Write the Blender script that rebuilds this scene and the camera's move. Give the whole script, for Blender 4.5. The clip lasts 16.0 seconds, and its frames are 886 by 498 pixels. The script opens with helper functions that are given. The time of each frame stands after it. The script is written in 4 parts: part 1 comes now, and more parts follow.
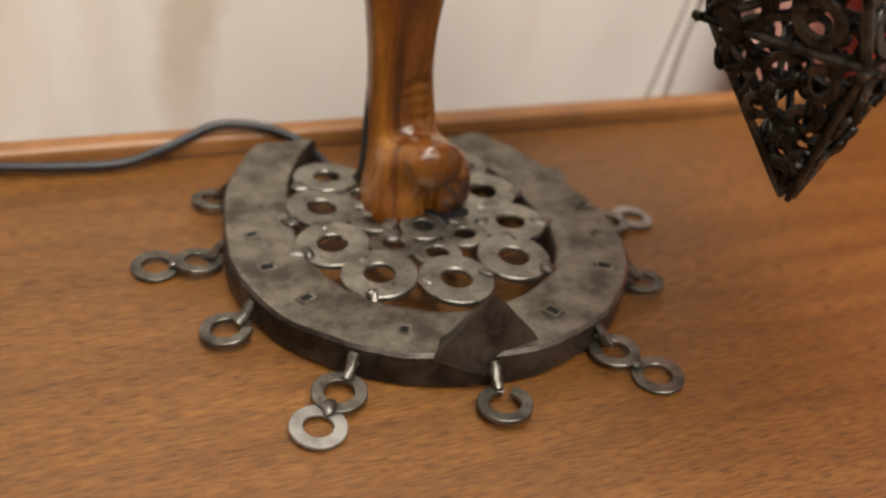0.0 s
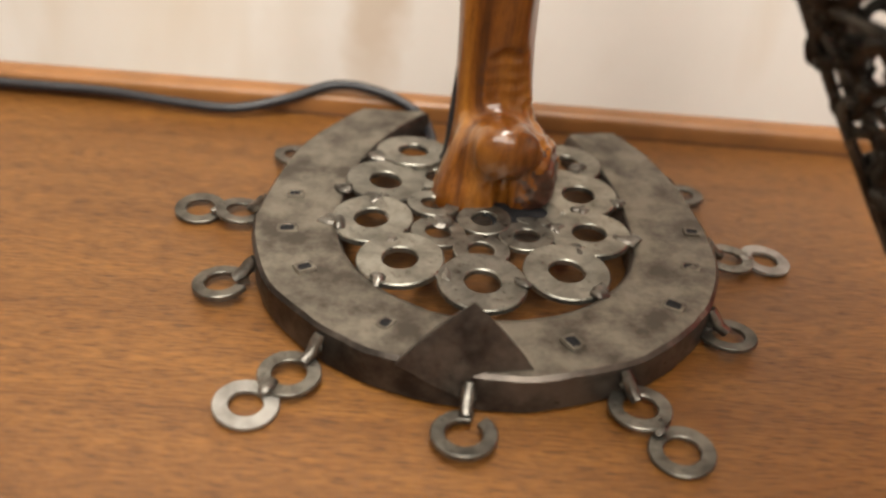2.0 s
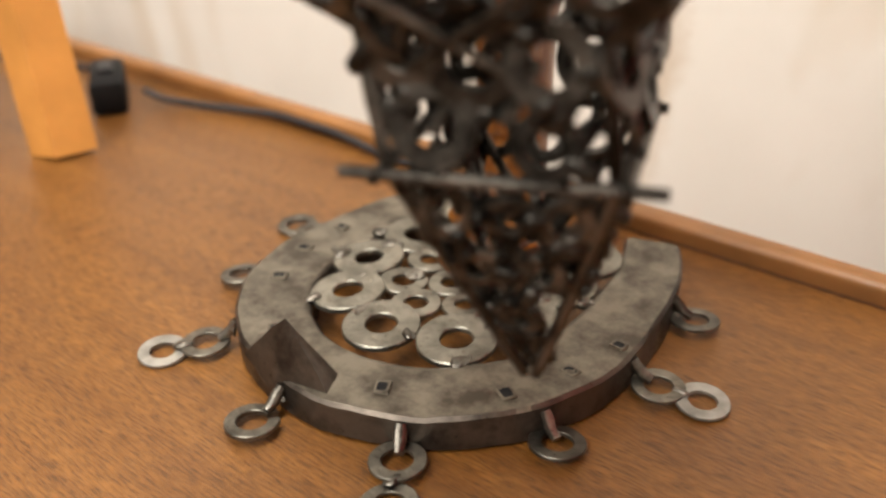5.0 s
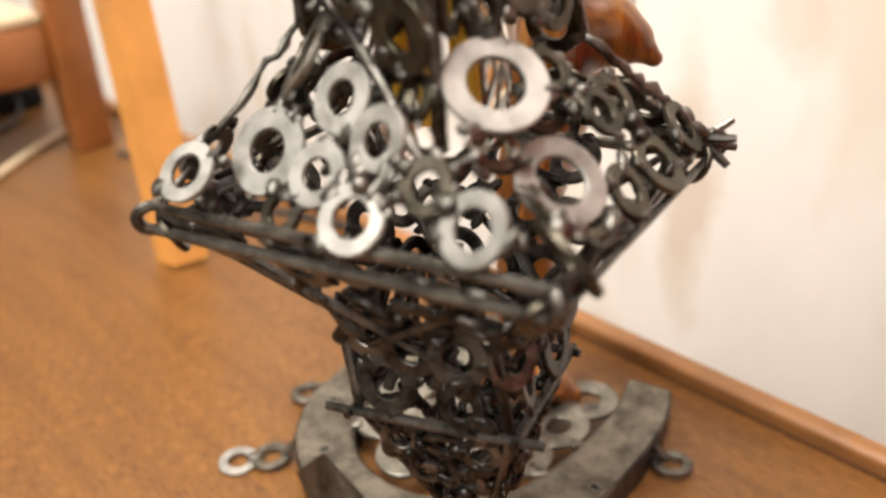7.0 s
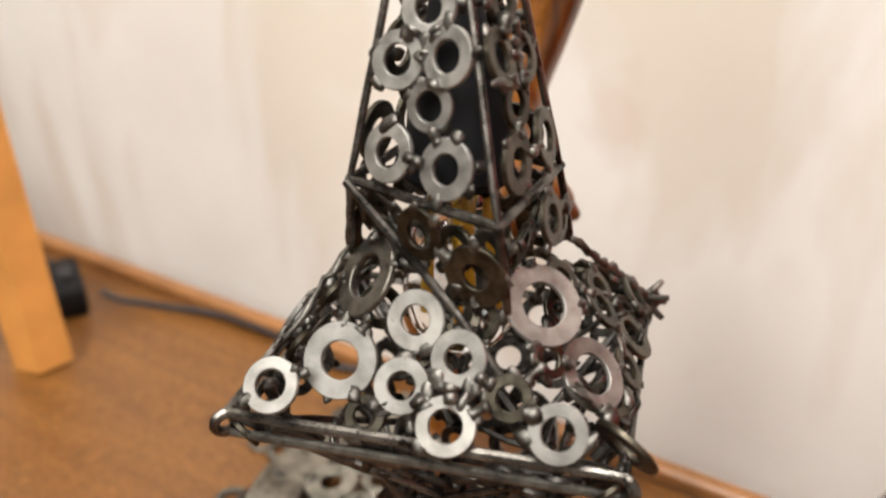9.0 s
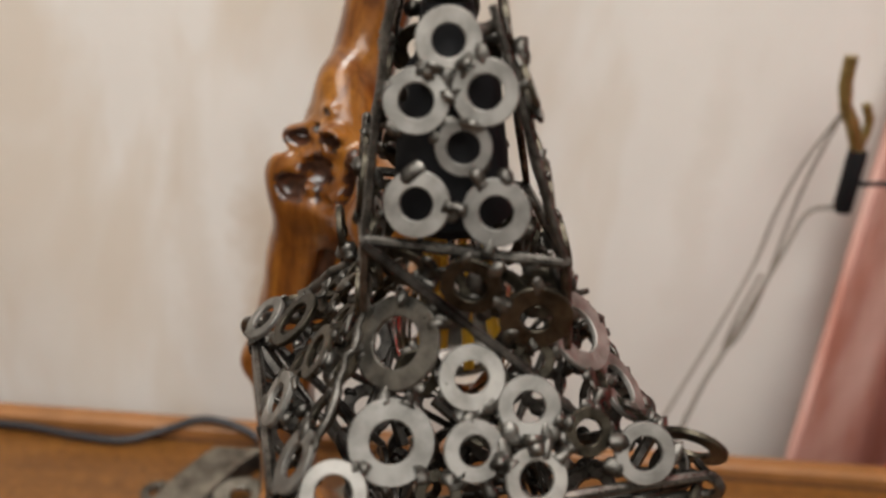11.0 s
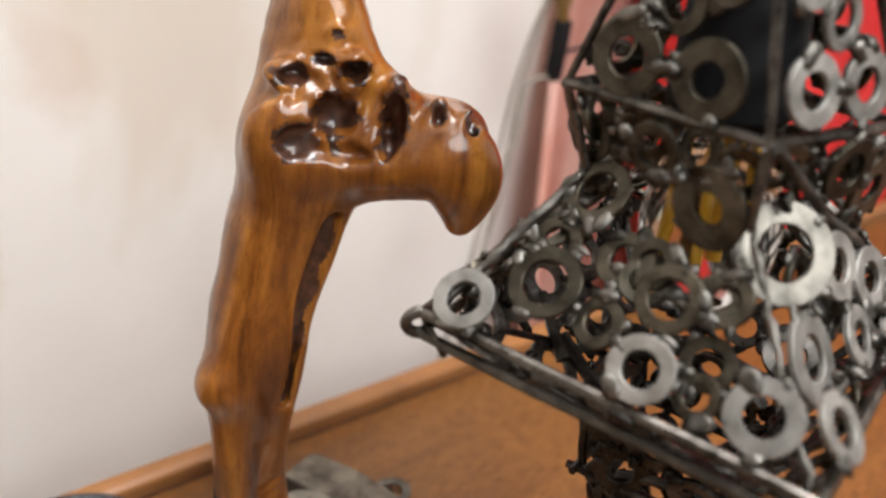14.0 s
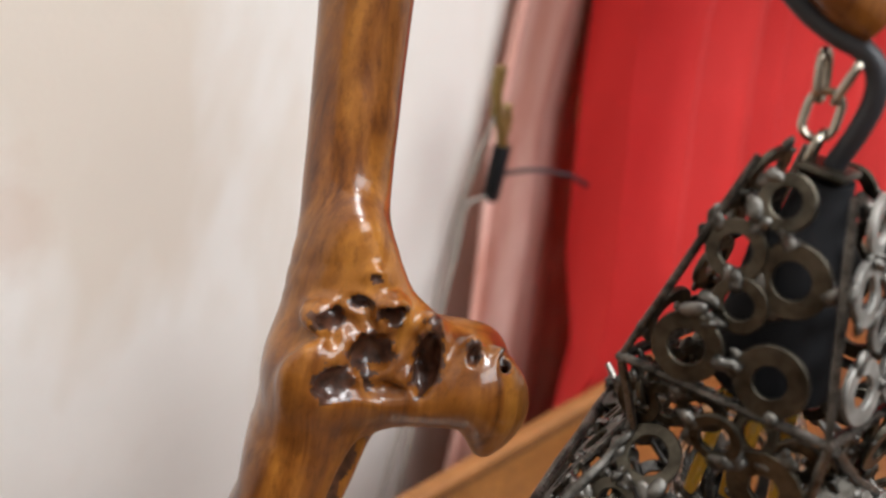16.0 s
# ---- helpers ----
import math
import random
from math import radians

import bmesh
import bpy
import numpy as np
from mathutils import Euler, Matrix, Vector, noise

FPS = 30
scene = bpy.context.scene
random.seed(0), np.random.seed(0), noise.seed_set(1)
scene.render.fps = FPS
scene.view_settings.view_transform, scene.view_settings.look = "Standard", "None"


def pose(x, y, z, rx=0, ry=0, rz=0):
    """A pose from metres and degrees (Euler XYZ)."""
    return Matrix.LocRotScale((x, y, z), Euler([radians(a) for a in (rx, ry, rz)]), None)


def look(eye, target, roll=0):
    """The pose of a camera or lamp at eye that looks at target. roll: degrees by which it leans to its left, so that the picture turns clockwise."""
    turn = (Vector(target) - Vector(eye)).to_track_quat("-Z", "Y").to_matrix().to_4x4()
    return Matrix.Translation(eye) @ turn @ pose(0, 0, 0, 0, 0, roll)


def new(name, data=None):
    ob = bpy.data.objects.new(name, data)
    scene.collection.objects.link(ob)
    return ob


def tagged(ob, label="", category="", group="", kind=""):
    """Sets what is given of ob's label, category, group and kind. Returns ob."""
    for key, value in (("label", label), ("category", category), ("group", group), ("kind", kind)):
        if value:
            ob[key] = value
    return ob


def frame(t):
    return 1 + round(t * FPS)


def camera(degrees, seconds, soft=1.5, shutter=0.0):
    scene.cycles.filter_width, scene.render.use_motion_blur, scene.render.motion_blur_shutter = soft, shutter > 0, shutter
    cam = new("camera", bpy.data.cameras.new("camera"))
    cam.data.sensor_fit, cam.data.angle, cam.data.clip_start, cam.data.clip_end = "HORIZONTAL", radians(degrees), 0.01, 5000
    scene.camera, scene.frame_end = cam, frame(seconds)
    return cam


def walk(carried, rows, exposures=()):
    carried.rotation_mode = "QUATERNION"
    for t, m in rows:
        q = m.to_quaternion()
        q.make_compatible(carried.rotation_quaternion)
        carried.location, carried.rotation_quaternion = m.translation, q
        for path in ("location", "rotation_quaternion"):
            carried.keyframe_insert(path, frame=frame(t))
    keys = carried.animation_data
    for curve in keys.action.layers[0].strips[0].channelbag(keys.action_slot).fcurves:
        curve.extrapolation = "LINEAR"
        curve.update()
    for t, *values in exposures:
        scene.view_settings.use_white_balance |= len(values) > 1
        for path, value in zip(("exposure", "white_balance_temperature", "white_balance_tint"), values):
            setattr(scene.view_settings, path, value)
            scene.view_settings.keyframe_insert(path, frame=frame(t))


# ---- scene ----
cam = camera(52.1, 16.0, soft=2.5)
cam.data.dof.use_dof, cam.data.dof.focus_distance, cam.data.dof.aperture_fstop = True, 0.252, 8.0
PATH = [
    (0, (-0.104, -0.237, 0.174), (0.585, 1.309, -0.892), 6.2),
    (0.5, (-0.09, -0.218, 0.162), (0.504, 1.378, -0.886), 6.8),
    (1, (-0.073, -0.211, 0.158), (0.38, 1.43, -0.891), 6.7),
    (1.5, (-0.044, -0.214, 0.158), (0.193, 1.456, -0.916), 5.8),
    (2, (-0.016, -0.222, 0.154), (0.011, 1.452, -0.94), 4.9),
    (2.5, (0.013, -0.227, 0.148), (-0.176, 1.429, -0.957), 3.8),
    (3, (0.05, -0.227, 0.15), (-0.371, 1.411, -0.918), 2.0),
    (3.5, (0.086, -0.224, 0.16), (-0.538, 1.368, -0.878), 1.1),
    (4, (0.114, -0.212, 0.167), (-0.688, 1.306, -0.859), -0.6),
    (4.2, (0.126, -0.209, 0.163), (-0.757, 1.286, -0.829), -1.2),
    (6.3, (0.23, -0.153, 0.197), (-1.192, 0.922, -0.709), -3.3),
    (6.5, (0.236, -0.169, 0.206), (-1.202, 0.935, -0.64), -4.0),
    (7, (0.224, -0.184, 0.239), (-1.142, 0.968, -0.661), -3.9),
    (7.5, (0.219, -0.203, 0.262), (-1.053, 1.054, -0.633), -1.6),
    (8, (0.213, -0.219, 0.282), (-0.961, 1.11, -0.643), -0.6),
    (8.5, (0.204, -0.232, 0.292), (-0.895, 1.175, -0.61), -0.7),
    (9, (0.179, -0.244, 0.305), (-0.741, 1.275, -0.615), 0.6),
    (11.5, (0.04, -0.254, 0.309), (0.229, 1.503, -0.627), 3.6),
    (12, (0.011, -0.247, 0.31), (0.431, 1.434, -0.69), 4.5),
    (12.5, (-0.024, -0.236, 0.294), (0.642, 1.35, -0.726), 6.1),
    (13, (-0.06, -0.213, 0.28), (0.79, 1.282, -0.741), 7.0),
    (13.5, (-0.091, -0.18, 0.267), (0.936, 1.228, -0.714), 6.8),
    (14, (-0.113, -0.156, 0.272), (1.062, 1.145, -0.691), 8.5),
    (14.5, (-0.13, -0.137, 0.287), (1.153, 1.076, -0.652), 9.6),
    (15, (-0.14, -0.121, 0.302), (1.21, 1.031, -0.62), 10.7),
    (15.5, (-0.135, -0.111, 0.307), (1.248, 1.032, -0.576), 11.5),
    (16, (-0.139, -0.102, 0.32), (1.267, 1.014, -0.563), 12.2),
]
walk(cam, [(t, look(eye, target, roll)) for t, eye, target, roll in PATH], [(0, -0.30, 6800, 10), (0.5, -0.18, 6800, 10), (1.5, 0.04, 6900, 10), (4, 0.04, 7000, 10), (6.3, 0.42, 6800, 10), (7.5, 0.34, 6650, 10), (9, 0.04, 6500, 10), (11.3, -0.62, 6500, 10), (12.5, -0.44, 6500, 10), (14.5, 0.10, 6050, 10), (16, -0.16, 6000, 10)])

# ---- world and lamps ----
world = bpy.data.worlds.new("room_air")
world.use_nodes = True
world.node_tree.nodes["Background"].inputs[0].default_value = (1.0, 0.86, 0.68, 1)
world.node_tree.nodes["Background"].inputs[1].default_value = 0.25
scene.world = world


def area_lamp(name, eye, target, size, watts, color):
    data = bpy.data.lights.new(name, "AREA")
    data.energy, data.size, data.color = watts, size, color
    ob = new(name, data)
    ob.matrix_world = look(eye, target)
    return ob


# broad unseen light added in front, so wide that shadows thin out
area_lamp("soft_front_light", (0.05, -1.3, 2.12), (0.05, 0, 0.1), 2.0, 116, (1.0, 0.99, 0.955))
area_lamp("second_lamp_light", (0.10, -0.08, 2.14), (0.1, -0.08, 0), 0.6, 32, (1.0, 0.985, 0.95))
area_lamp("small_lamp_light", (-0.20, -0.72, 2.12), (0, 0, 0.1), 0.25, 14, (1.0, 0.99, 0.955))

# ---- materials ----


def material(name, rough=0.5, metal=0.0):
    m = bpy.data.materials.new(name)
    m.use_nodes = True
    b = m.node_tree.nodes["Principled BSDF"]
    b.inputs["Roughness"].default_value = rough
    b.inputs["Metallic"].default_value = metal
    return m, m.node_tree, b


def node(tree, kind, **inputs):
    n = tree.nodes.new(kind)
    for key, value in inputs.items():
        n.inputs[key.replace("_", " ")].default_value = value
    return n


def ramp(tree, source, stops):
    r = tree.nodes.new("ShaderNodeValToRGB")
    while len(r.color_ramp.elements) < len(stops):
        r.color_ramp.elements.new(0.5)
    for e, (at, c) in zip(r.color_ramp.elements, stops):
        e.position, e.color = at, (*c, 1)
    tree.links.new(source, r.inputs[0])
    return r


def coords(tree, scale=(1, 1, 1)):
    c = tree.nodes.new("ShaderNodeTexCoord")
    m = tree.nodes.new("ShaderNodeMapping")
    m.inputs["Scale"].default_value = scale
    tree.links.new(c.outputs["Object"], m.inputs["Vector"])
    return m.outputs["Vector"]


def bump(tree, b, height, strength, distance):
    n = node(tree, "ShaderNodeBump", Strength=strength, Distance=distance)
    tree.links.new(height, n.inputs["Height"])
    tree.links.new(n.outputs["Normal"], b.inputs["Normal"])


def mix(tree, fac, a, bb, blend="MIX"):
    n = tree.nodes.new("ShaderNodeMix")
    n.data_type, n.blend_type = "RGBA", blend
    for value, socket in ((fac, n.inputs[0]), (a, n.inputs[6]), (bb, n.inputs[7])):
        if isinstance(value, (float, int)):
            socket.default_value = value
        elif isinstance(value, tuple):
            socket.default_value = (*value, 1)
        else:
            tree.links.new(value, socket)
    return n.outputs[2]


def steel(name, dark, light, rough=0.4, grain=260, spread=0.12, metal=1.0, rust=None, rustiness=0.6):
    """Worn metal: blotches at two scales, some scratches, a random tone for each object."""
    m, t, b = material(name, rough, metal)
    v = coords(t)
    big = node(t, "ShaderNodeTexNoise", Scale=grain * 0.25, Detail=6.0, Roughness=0.65)
    fine = node(t, "ShaderNodeTexNoise", Scale=grain * 2.2, Detail=4.0, Roughness=0.7)
    for n in (big, fine):
        t.links.new(v, n.inputs["Vector"])
    col = ramp(t, big.outputs["Fac"], [(0.39, dark), (0.61, light)]).outputs[0]
    grit = ramp(t, fine.outputs["Fac"], [(0.35, (0.6, 0.6, 0.6)), (0.65, (1, 1, 1))]).outputs[0]
    col = mix(t, 0.45, col, grit, "MULTIPLY")
    if rust:
        spots = node(t, "ShaderNodeTexNoise", Scale=grain * 0.6, Detail=5.0, Roughness=0.7)
        t.links.new(v, spots.inputs["Vector"])
        fac = ramp(t, spots.outputs["Fac"], [(rustiness, (0, 0, 0)), (rustiness + 0.12, (1, 1, 1))]).outputs[0]
        col = mix(t, fac, col, rust)
    info = t.nodes.new("ShaderNodeObjectInfo")
    tone = ramp(t, info.outputs["Random"], [(0, (1 - 2.2 * spread,) * 3), (1, (1, 1, 1))]).outputs[0]
    t.links.new(mix(t, 1.0, col, tone, "MULTIPLY"), b.inputs["Base Color"])
    r = ramp(t, fine.outputs["Fac"], [(0.3, (rough - 0.1,) * 3), (0.7, (rough + 0.16,) * 3)])
    t.links.new(r.outputs[0], b.inputs["Roughness"])
    bump(t, b, fine.outputs["Fac"], 0.14, 0.0003)
    return m


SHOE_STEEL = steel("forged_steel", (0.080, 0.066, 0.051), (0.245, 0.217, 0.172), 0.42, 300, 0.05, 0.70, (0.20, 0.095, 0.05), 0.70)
SHOE_EDGE = steel("dark_brown_steel", (0.032, 0.025, 0.021), (0.13, 0.108, 0.09), 0.36, 190, 0.05, 0.8)
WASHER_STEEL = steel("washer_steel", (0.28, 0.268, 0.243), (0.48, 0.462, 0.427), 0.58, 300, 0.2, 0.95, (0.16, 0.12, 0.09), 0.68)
BASE_WASHER = steel("base_washer_steel", (0.20, 0.188, 0.158), (0.40, 0.38, 0.325), 0.33, 300, 0.14, 0.9, (0.13, 0.10, 0.075), 0.64)
RING_STEEL = steel("ring_steel", (0.10, 0.092, 0.078), (0.25, 0.232, 0.198), 0.34, 420, 0.2, 0.9, (0.15, 0.085, 0.055), 0.72)
# darker copy of the washer steel, with the shadow on averted faces painted in
DARK_SHADOW_WASHER = steel("dark_shadow_washer_steel", (0.050, 0.043, 0.031), (0.132, 0.115, 0.086), 0.36, 420, 0.24, 0.95, (0.15, 0.08, 0.05), 0.72)
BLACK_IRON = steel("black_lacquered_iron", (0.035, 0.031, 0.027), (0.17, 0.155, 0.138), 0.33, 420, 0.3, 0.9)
ROD_STEEL = steel("rod_steel", (0.040, 0.036, 0.031), (0.19, 0.175, 0.155), 0.30, 420, 0.1, 0.95)
BASE_WELD = steel("grey_weld_steel", (0.085, 0.077, 0.066), (0.27, 0.25, 0.22), 0.34, 400, 0.05, 0.95)
WELD_STEEL = steel("weld_steel", (0.06, 0.055, 0.047), (0.24, 0.226, 0.203), 0.43, 600, 0.05, 1.0)


def plain(name, color, rough=0.5, metal=0.0, grain=80.0, vary=0.15, coat=0.0):
    m, t, b = material(name, rough, metal)
    n = node(t, "ShaderNodeTexNoise", Scale=grain, Detail=5.0, Roughness=0.6)
    t.links.new(coords(t), n.inputs["Vector"])
    lo, hi = (tuple(c * k for c in color) for k in (1 - vary, 1 + vary))
    t.links.new(ramp(t, n.outputs["Fac"], [(0.3, lo), (0.7, hi)]).outputs[0], b.inputs["Base Color"])
    b.inputs["Coat Weight"].default_value = coat
    bump(t, b, n.outputs["Fac"], 0.15, 0.001)
    return m


def table_wood():
    m, t, b = material("oak_veneer", 0.38)
    v = coords(t, (7.0, 75.0, 8.0))
    wide = node(t, "ShaderNodeTexNoise", Scale=1.6, Detail=6.0, Roughness=0.6, Distortion=0.6)
    pores = node(t, "ShaderNodeTexNoise", Scale=9.0, Detail=5.0, Roughness=0.75)
    v2 = coords(t, (16.0, 190.0, 20.0))
    t.links.new(v, wide.inputs["Vector"])
    t.links.new(v2, pores.inputs["Vector"])
    cloud = node(t, "ShaderNodeTexNoise", Scale=9.0, Detail=3.0)
    t.links.new(coords(t), cloud.inputs["Vector"])
    col = ramp(t, wide.outputs["Fac"], [(0.3, (0.131, 0.049, 0.0082)), (0.7, (0.207, 0.085, 0.0163))]).outputs[0]
    dark = ramp(t, pores.outputs["Fac"], [(0.41, (0.24, 0.16, 0.10)), (0.49, (1, 1, 1)), (0.60, (1.45, 1.52, 1.7))]).outputs[0]
    col = mix(t, 0.75, col, dark, "MULTIPLY")
    shade = ramp(t, cloud.outputs["Fac"], [(0.3, (0.86, 0.84, 0.82)), (0.7, (1, 1, 1))]).outputs[0]
    t.links.new(mix(t, 1.0, col, shade, "MULTIPLY"), b.inputs["Base Color"])
    r = ramp(t, pores.outputs["Fac"], [(0.3, (0.5,) * 3), (0.6, (0.34,) * 3)])
    t.links.new(r.outputs[0], b.inputs["Roughness"])
    b.inputs["Specular IOR Level"].default_value = 0.5
    b.inputs["Coat Weight"].default_value = 0.10
    b.inputs["Coat Roughness"].default_value = 0.25
    bump(t, b, pores.outputs["Fac"], 0.5, 0.0007)
    return m


def branch_wood():
    m, t, b = material("varnished_branch", 0.3)
    v = coords(t, (80.0, 80.0, 6.0))
    streak = node(t, "ShaderNodeTexNoise", Scale=1.0, Detail=6.0, Roughness=0.62, Distortion=0.8)
    t.links.new(v, streak.inputs["Vector"])
    blotch = node(t, "ShaderNodeTexNoise", Scale=38.0, Detail=4.0, Roughness=0.6)
    t.links.new(coords(t), blotch.inputs["Vector"])
    col = ramp(t, streak.outputs["Fac"], [(0.30, (0.046, 0.012, 0.003)), (0.45, (0.172, 0.055, 0.007)), (0.68, (0.345, 0.137, 0.020))]).outputs[0]
    dark = ramp(t, blotch.outputs["Fac"], [(0.33, (0.30, 0.21, 0.16)), (0.56, (1, 1, 1))]).outputs[0]
    col = mix(t, 0.5, col, dark, "MULTIPLY")
    fleck = node(t, "ShaderNodeTexNoise", Scale=1.0, Detail=6.0, Roughness=0.75)
    t.links.new(coords(t, (420.0, 420.0, 150.0)), fleck.inputs["Vector"])
    col = mix(t, 0.45, col, ramp(t, fleck.outputs["Fac"], [(0.36, (0.35, 0.27, 0.2)), (0.50, (1, 1, 1))]).outputs[0], "MULTIPLY")
    t.links.new(col, b.inputs["Base Color"])
    b.inputs["Specular IOR Level"].default_value = 0.3
    b.inputs["Coat Weight"].default_value = 0.55
    b.inputs["Coat Roughness"].default_value = 0.07
    bump(t, b, streak.outputs["Fac"], 0.35, 0.0012)
    return m


def plaster():
    m, t, b = material("white_plaster", 0.85)
    n = node(t, "ShaderNodeTexNoise", Scale=6.0, Detail=6.0, Roughness=0.6)
    f = node(t, "ShaderNodeTexNoise", Scale=320.0, Detail=4.0)
    v = coords(t)
    t.links.new(v, n.inputs["Vector"])
    t.links.new(v, f.inputs["Vector"])
    col = ramp(t, n.outputs["Fac"], [(0.3, (0.76, 0.725, 0.675)), (0.7, (0.84, 0.81, 0.765))]).outputs[0]
    st = node(t, "ShaderNodeTexNoise", Scale=3.6, Detail=4.0, Roughness=0.55, Distortion=0.5)
    t.links.new(coords(t, (2.2, 1.0, 0.7)), st.inputs["Vector"])
    col = mix(t, ramp(t, st.outputs["Fac"], [(0.52, (0, 0, 0)), (0.62, (0.55, 0.55, 0.55))]).outputs[0], col, (0.66, 0.56, 0.44))
    # old water stains, with ragged outlines
    jag = node(t, "ShaderNodeTexNoise", Scale=22.0, Detail=5.0, Roughness=0.65)
    t.links.new(v, jag.inputs["Vector"])
    shift = t.nodes.new("ShaderNodeVectorMath")
    shift.operation = "MULTIPLY_ADD"
    t.links.new(jag.outputs["Color"], shift.inputs[0])
    shift.inputs[1].default_value = (0.045, 0.0, 0.06)
    t.links.new(v, shift.inputs[2])
    for x, z, wide, high, amount, tint in ((-0.052, 0.02, 0.022, 0.11, 0.50, (0.50, 0.36, 0.22)), (-0.098, 0.05, 0.018, 0.14, 0.22, (0.56, 0.44, 0.31)), (0.004, 0.13, 0.026, 0.036, 0.35, (0.62, 0.45, 0.34)),
                                           (-0.60, 0.10, 0.03, 0.30, 0.25, (0.52, 0.47, 0.40)), (0.205, 0.10, 0.016, 0.10, 0.16, (0.58, 0.47, 0.36))):
        at = t.nodes.new("ShaderNodeMapping")
        at.inputs["Scale"].default_value = (1 / wide, 0, 1 / high)
        at.inputs["Location"].default_value = (-(x + 0.0225) / wide, 0, -(z + 0.03) / high)
        t.links.new(shift.outputs[0], at.inputs["Vector"])
        spot = t.nodes.new("ShaderNodeTexGradient")
        spot.gradient_type = "SPHERICAL"
        t.links.new(at.outputs["Vector"], spot.inputs["Vector"])
        col = mix(t, ramp(t, spot.outputs["Fac"], [(0.0, (0, 0, 0)), (0.6, (amount,) * 3)]).outputs[0], col, tint)
    t.links.new(col, b.inputs["Base Color"])
    bump(t, b, f.outputs["Fac"], 0.25, 0.0006)
    return m


def fabric(name, a, c, scale=14.0):
    m, t, b = material(name, 0.75)
    n = node(t, "ShaderNodeTexNoise", Scale=scale, Detail=5.0)
    w = node(t, "ShaderNodeTexNoise", Scale=500.0, Detail=2.0)
    v = coords(t, (1, 1, 0.12))
    t.links.new(v, n.inputs["Vector"])
    t.links.new(coords(t), w.inputs["Vector"])
    t.links.new(ramp(t, n.outputs["Fac"], [(0.3, a), (0.7, c)]).outputs[0], b.inputs["Base Color"])
    b.inputs["Sheen Weight"].default_value = 0.05
    bump(t, b, w.outputs["Fac"], 0.3, 0.0008)
    return m


TABLE_WOOD, BRANCH_WOOD, PLASTER = table_wood(), branch_wood(), plaster()
DARK_WOOD_AND_SHADE = plain("dark_wood_and_shade", (0.050, 0.019, 0.010), 0.30, 0, 300, 0.8, 0.4)
RED_CLOTH = fabric("red_cloth", (0.68, 0.024, 0.022), (0.80, 0.048, 0.042))
CHAIR_WOOD = plain("orange_pine", (0.52, 0.23, 0.055), 0.4, 0, 30, 0.18, 0.3)
DRAPE_CLOTH = fabric("reddish_drape_cloth", (0.50, 0.20, 0.14), (0.76, 0.50, 0.43), 48.0)
BLACK_RUBBER = plain("black_rubber", (0.012, 0.012, 0.015), 0.45, 0, 200, 0.2)
BLACK_PLASTIC = plain("black_plastic", (0.007, 0.007, 0.008), 0.7, 0, 200, 0.2)
GREY_WIRE = plain("grey_wire", (0.20, 0.17, 0.14), 0.5, 0, 200, 0.2)
CREAM_PAINT = plain("cream_paint", (0.58, 0.46, 0.30), 0.5, 0, 60, 0.12)
BRASS = plain("dull_brass", (0.32, 0.24, 0.09), 0.4, 0.8, 200, 0.2)
BLACK_PLASTIC.node_tree.nodes["Principled BSDF"].inputs["Specular IOR Level"].default_value = 0.2
STRIP_WOOD = plain("strip_wood", (0.235, 0.100, 0.030), 0.4, 0, 40, 0.2, 0.1)
STAND_WOOD = plain("brown_stand_wood", (0.27, 0.095, 0.024), 0.4, 0, 30, 0.2, 0.2)
CHAIN_STEEL = plain("zinc_chain", (0.36, 0.32, 0.26), 0.25, 1.0, 300, 0.2)
CEILING_PAINT = plain("ceiling_paint", (0.72, 0.68, 0.6), 0.9)
BOUNCE_CUT_GREY = plain("bounce_cut_grey", (0.27, 0.25, 0.222), 0.85, 0, 12, 0.12)
FLOOR_WOOD = plain("brown_floor", (0.2, 0.09, 0.04), 0.5, 0, 4, 0.2)

GLASS, _t, _b = material("clear_glass", 0.02)
_b.inputs["Transmission Weight"].default_value = 1.0
_b.inputs["Base Color"].default_value = (0.97, 0.97, 0.97, 1)
FILAMENT, _t, _b = material("yellow_phosphor", 0.5)
_b.inputs["Base Color"].default_value = (0.85, 0.50, 0.03, 1)

# ---- mesh helpers ----


def finish(name, bm, mat, smooth=True):
    me = bpy.data.meshes.new(name)
    bmesh.ops.recalc_face_normals(bm, faces=bm.faces)
    bm.to_mesh(me)
    bm.free()
    for p in me.polygons:
        p.use_smooth = smooth
    me.materials.append(mat)
    if smooth:
        me.set_sharp_from_angle(angle=radians(40))
    return me


def part(name, bm, mat, parent, label="", smooth=True):
    ob = new(name, finish(name, bm, mat, smooth))
    ob.parent = parent
    return tagged(ob, label) if label else ob


def piece(name, me, parent, m):
    ob = new(name, me)
    ob.parent = parent
    ob.matrix_local = m
    return ob


def box(bm, lo, hi, bevel=0.0):
    c = [(a + b) / 2 for a, b in zip(lo, hi)]
    s = [b - a for a, b in zip(lo, hi)]
    r = bmesh.ops.create_cube(bm, size=1, matrix=Matrix.Translation(c) @ Matrix.Diagonal((*s, 1)))
    if bevel:
        edges = {e for v in r["verts"] for e in v.link_edges}
        bmesh.ops.bevel(bm, geom=list(edges), offset=bevel, segments=2, profile=0.5, affect="EDGES")


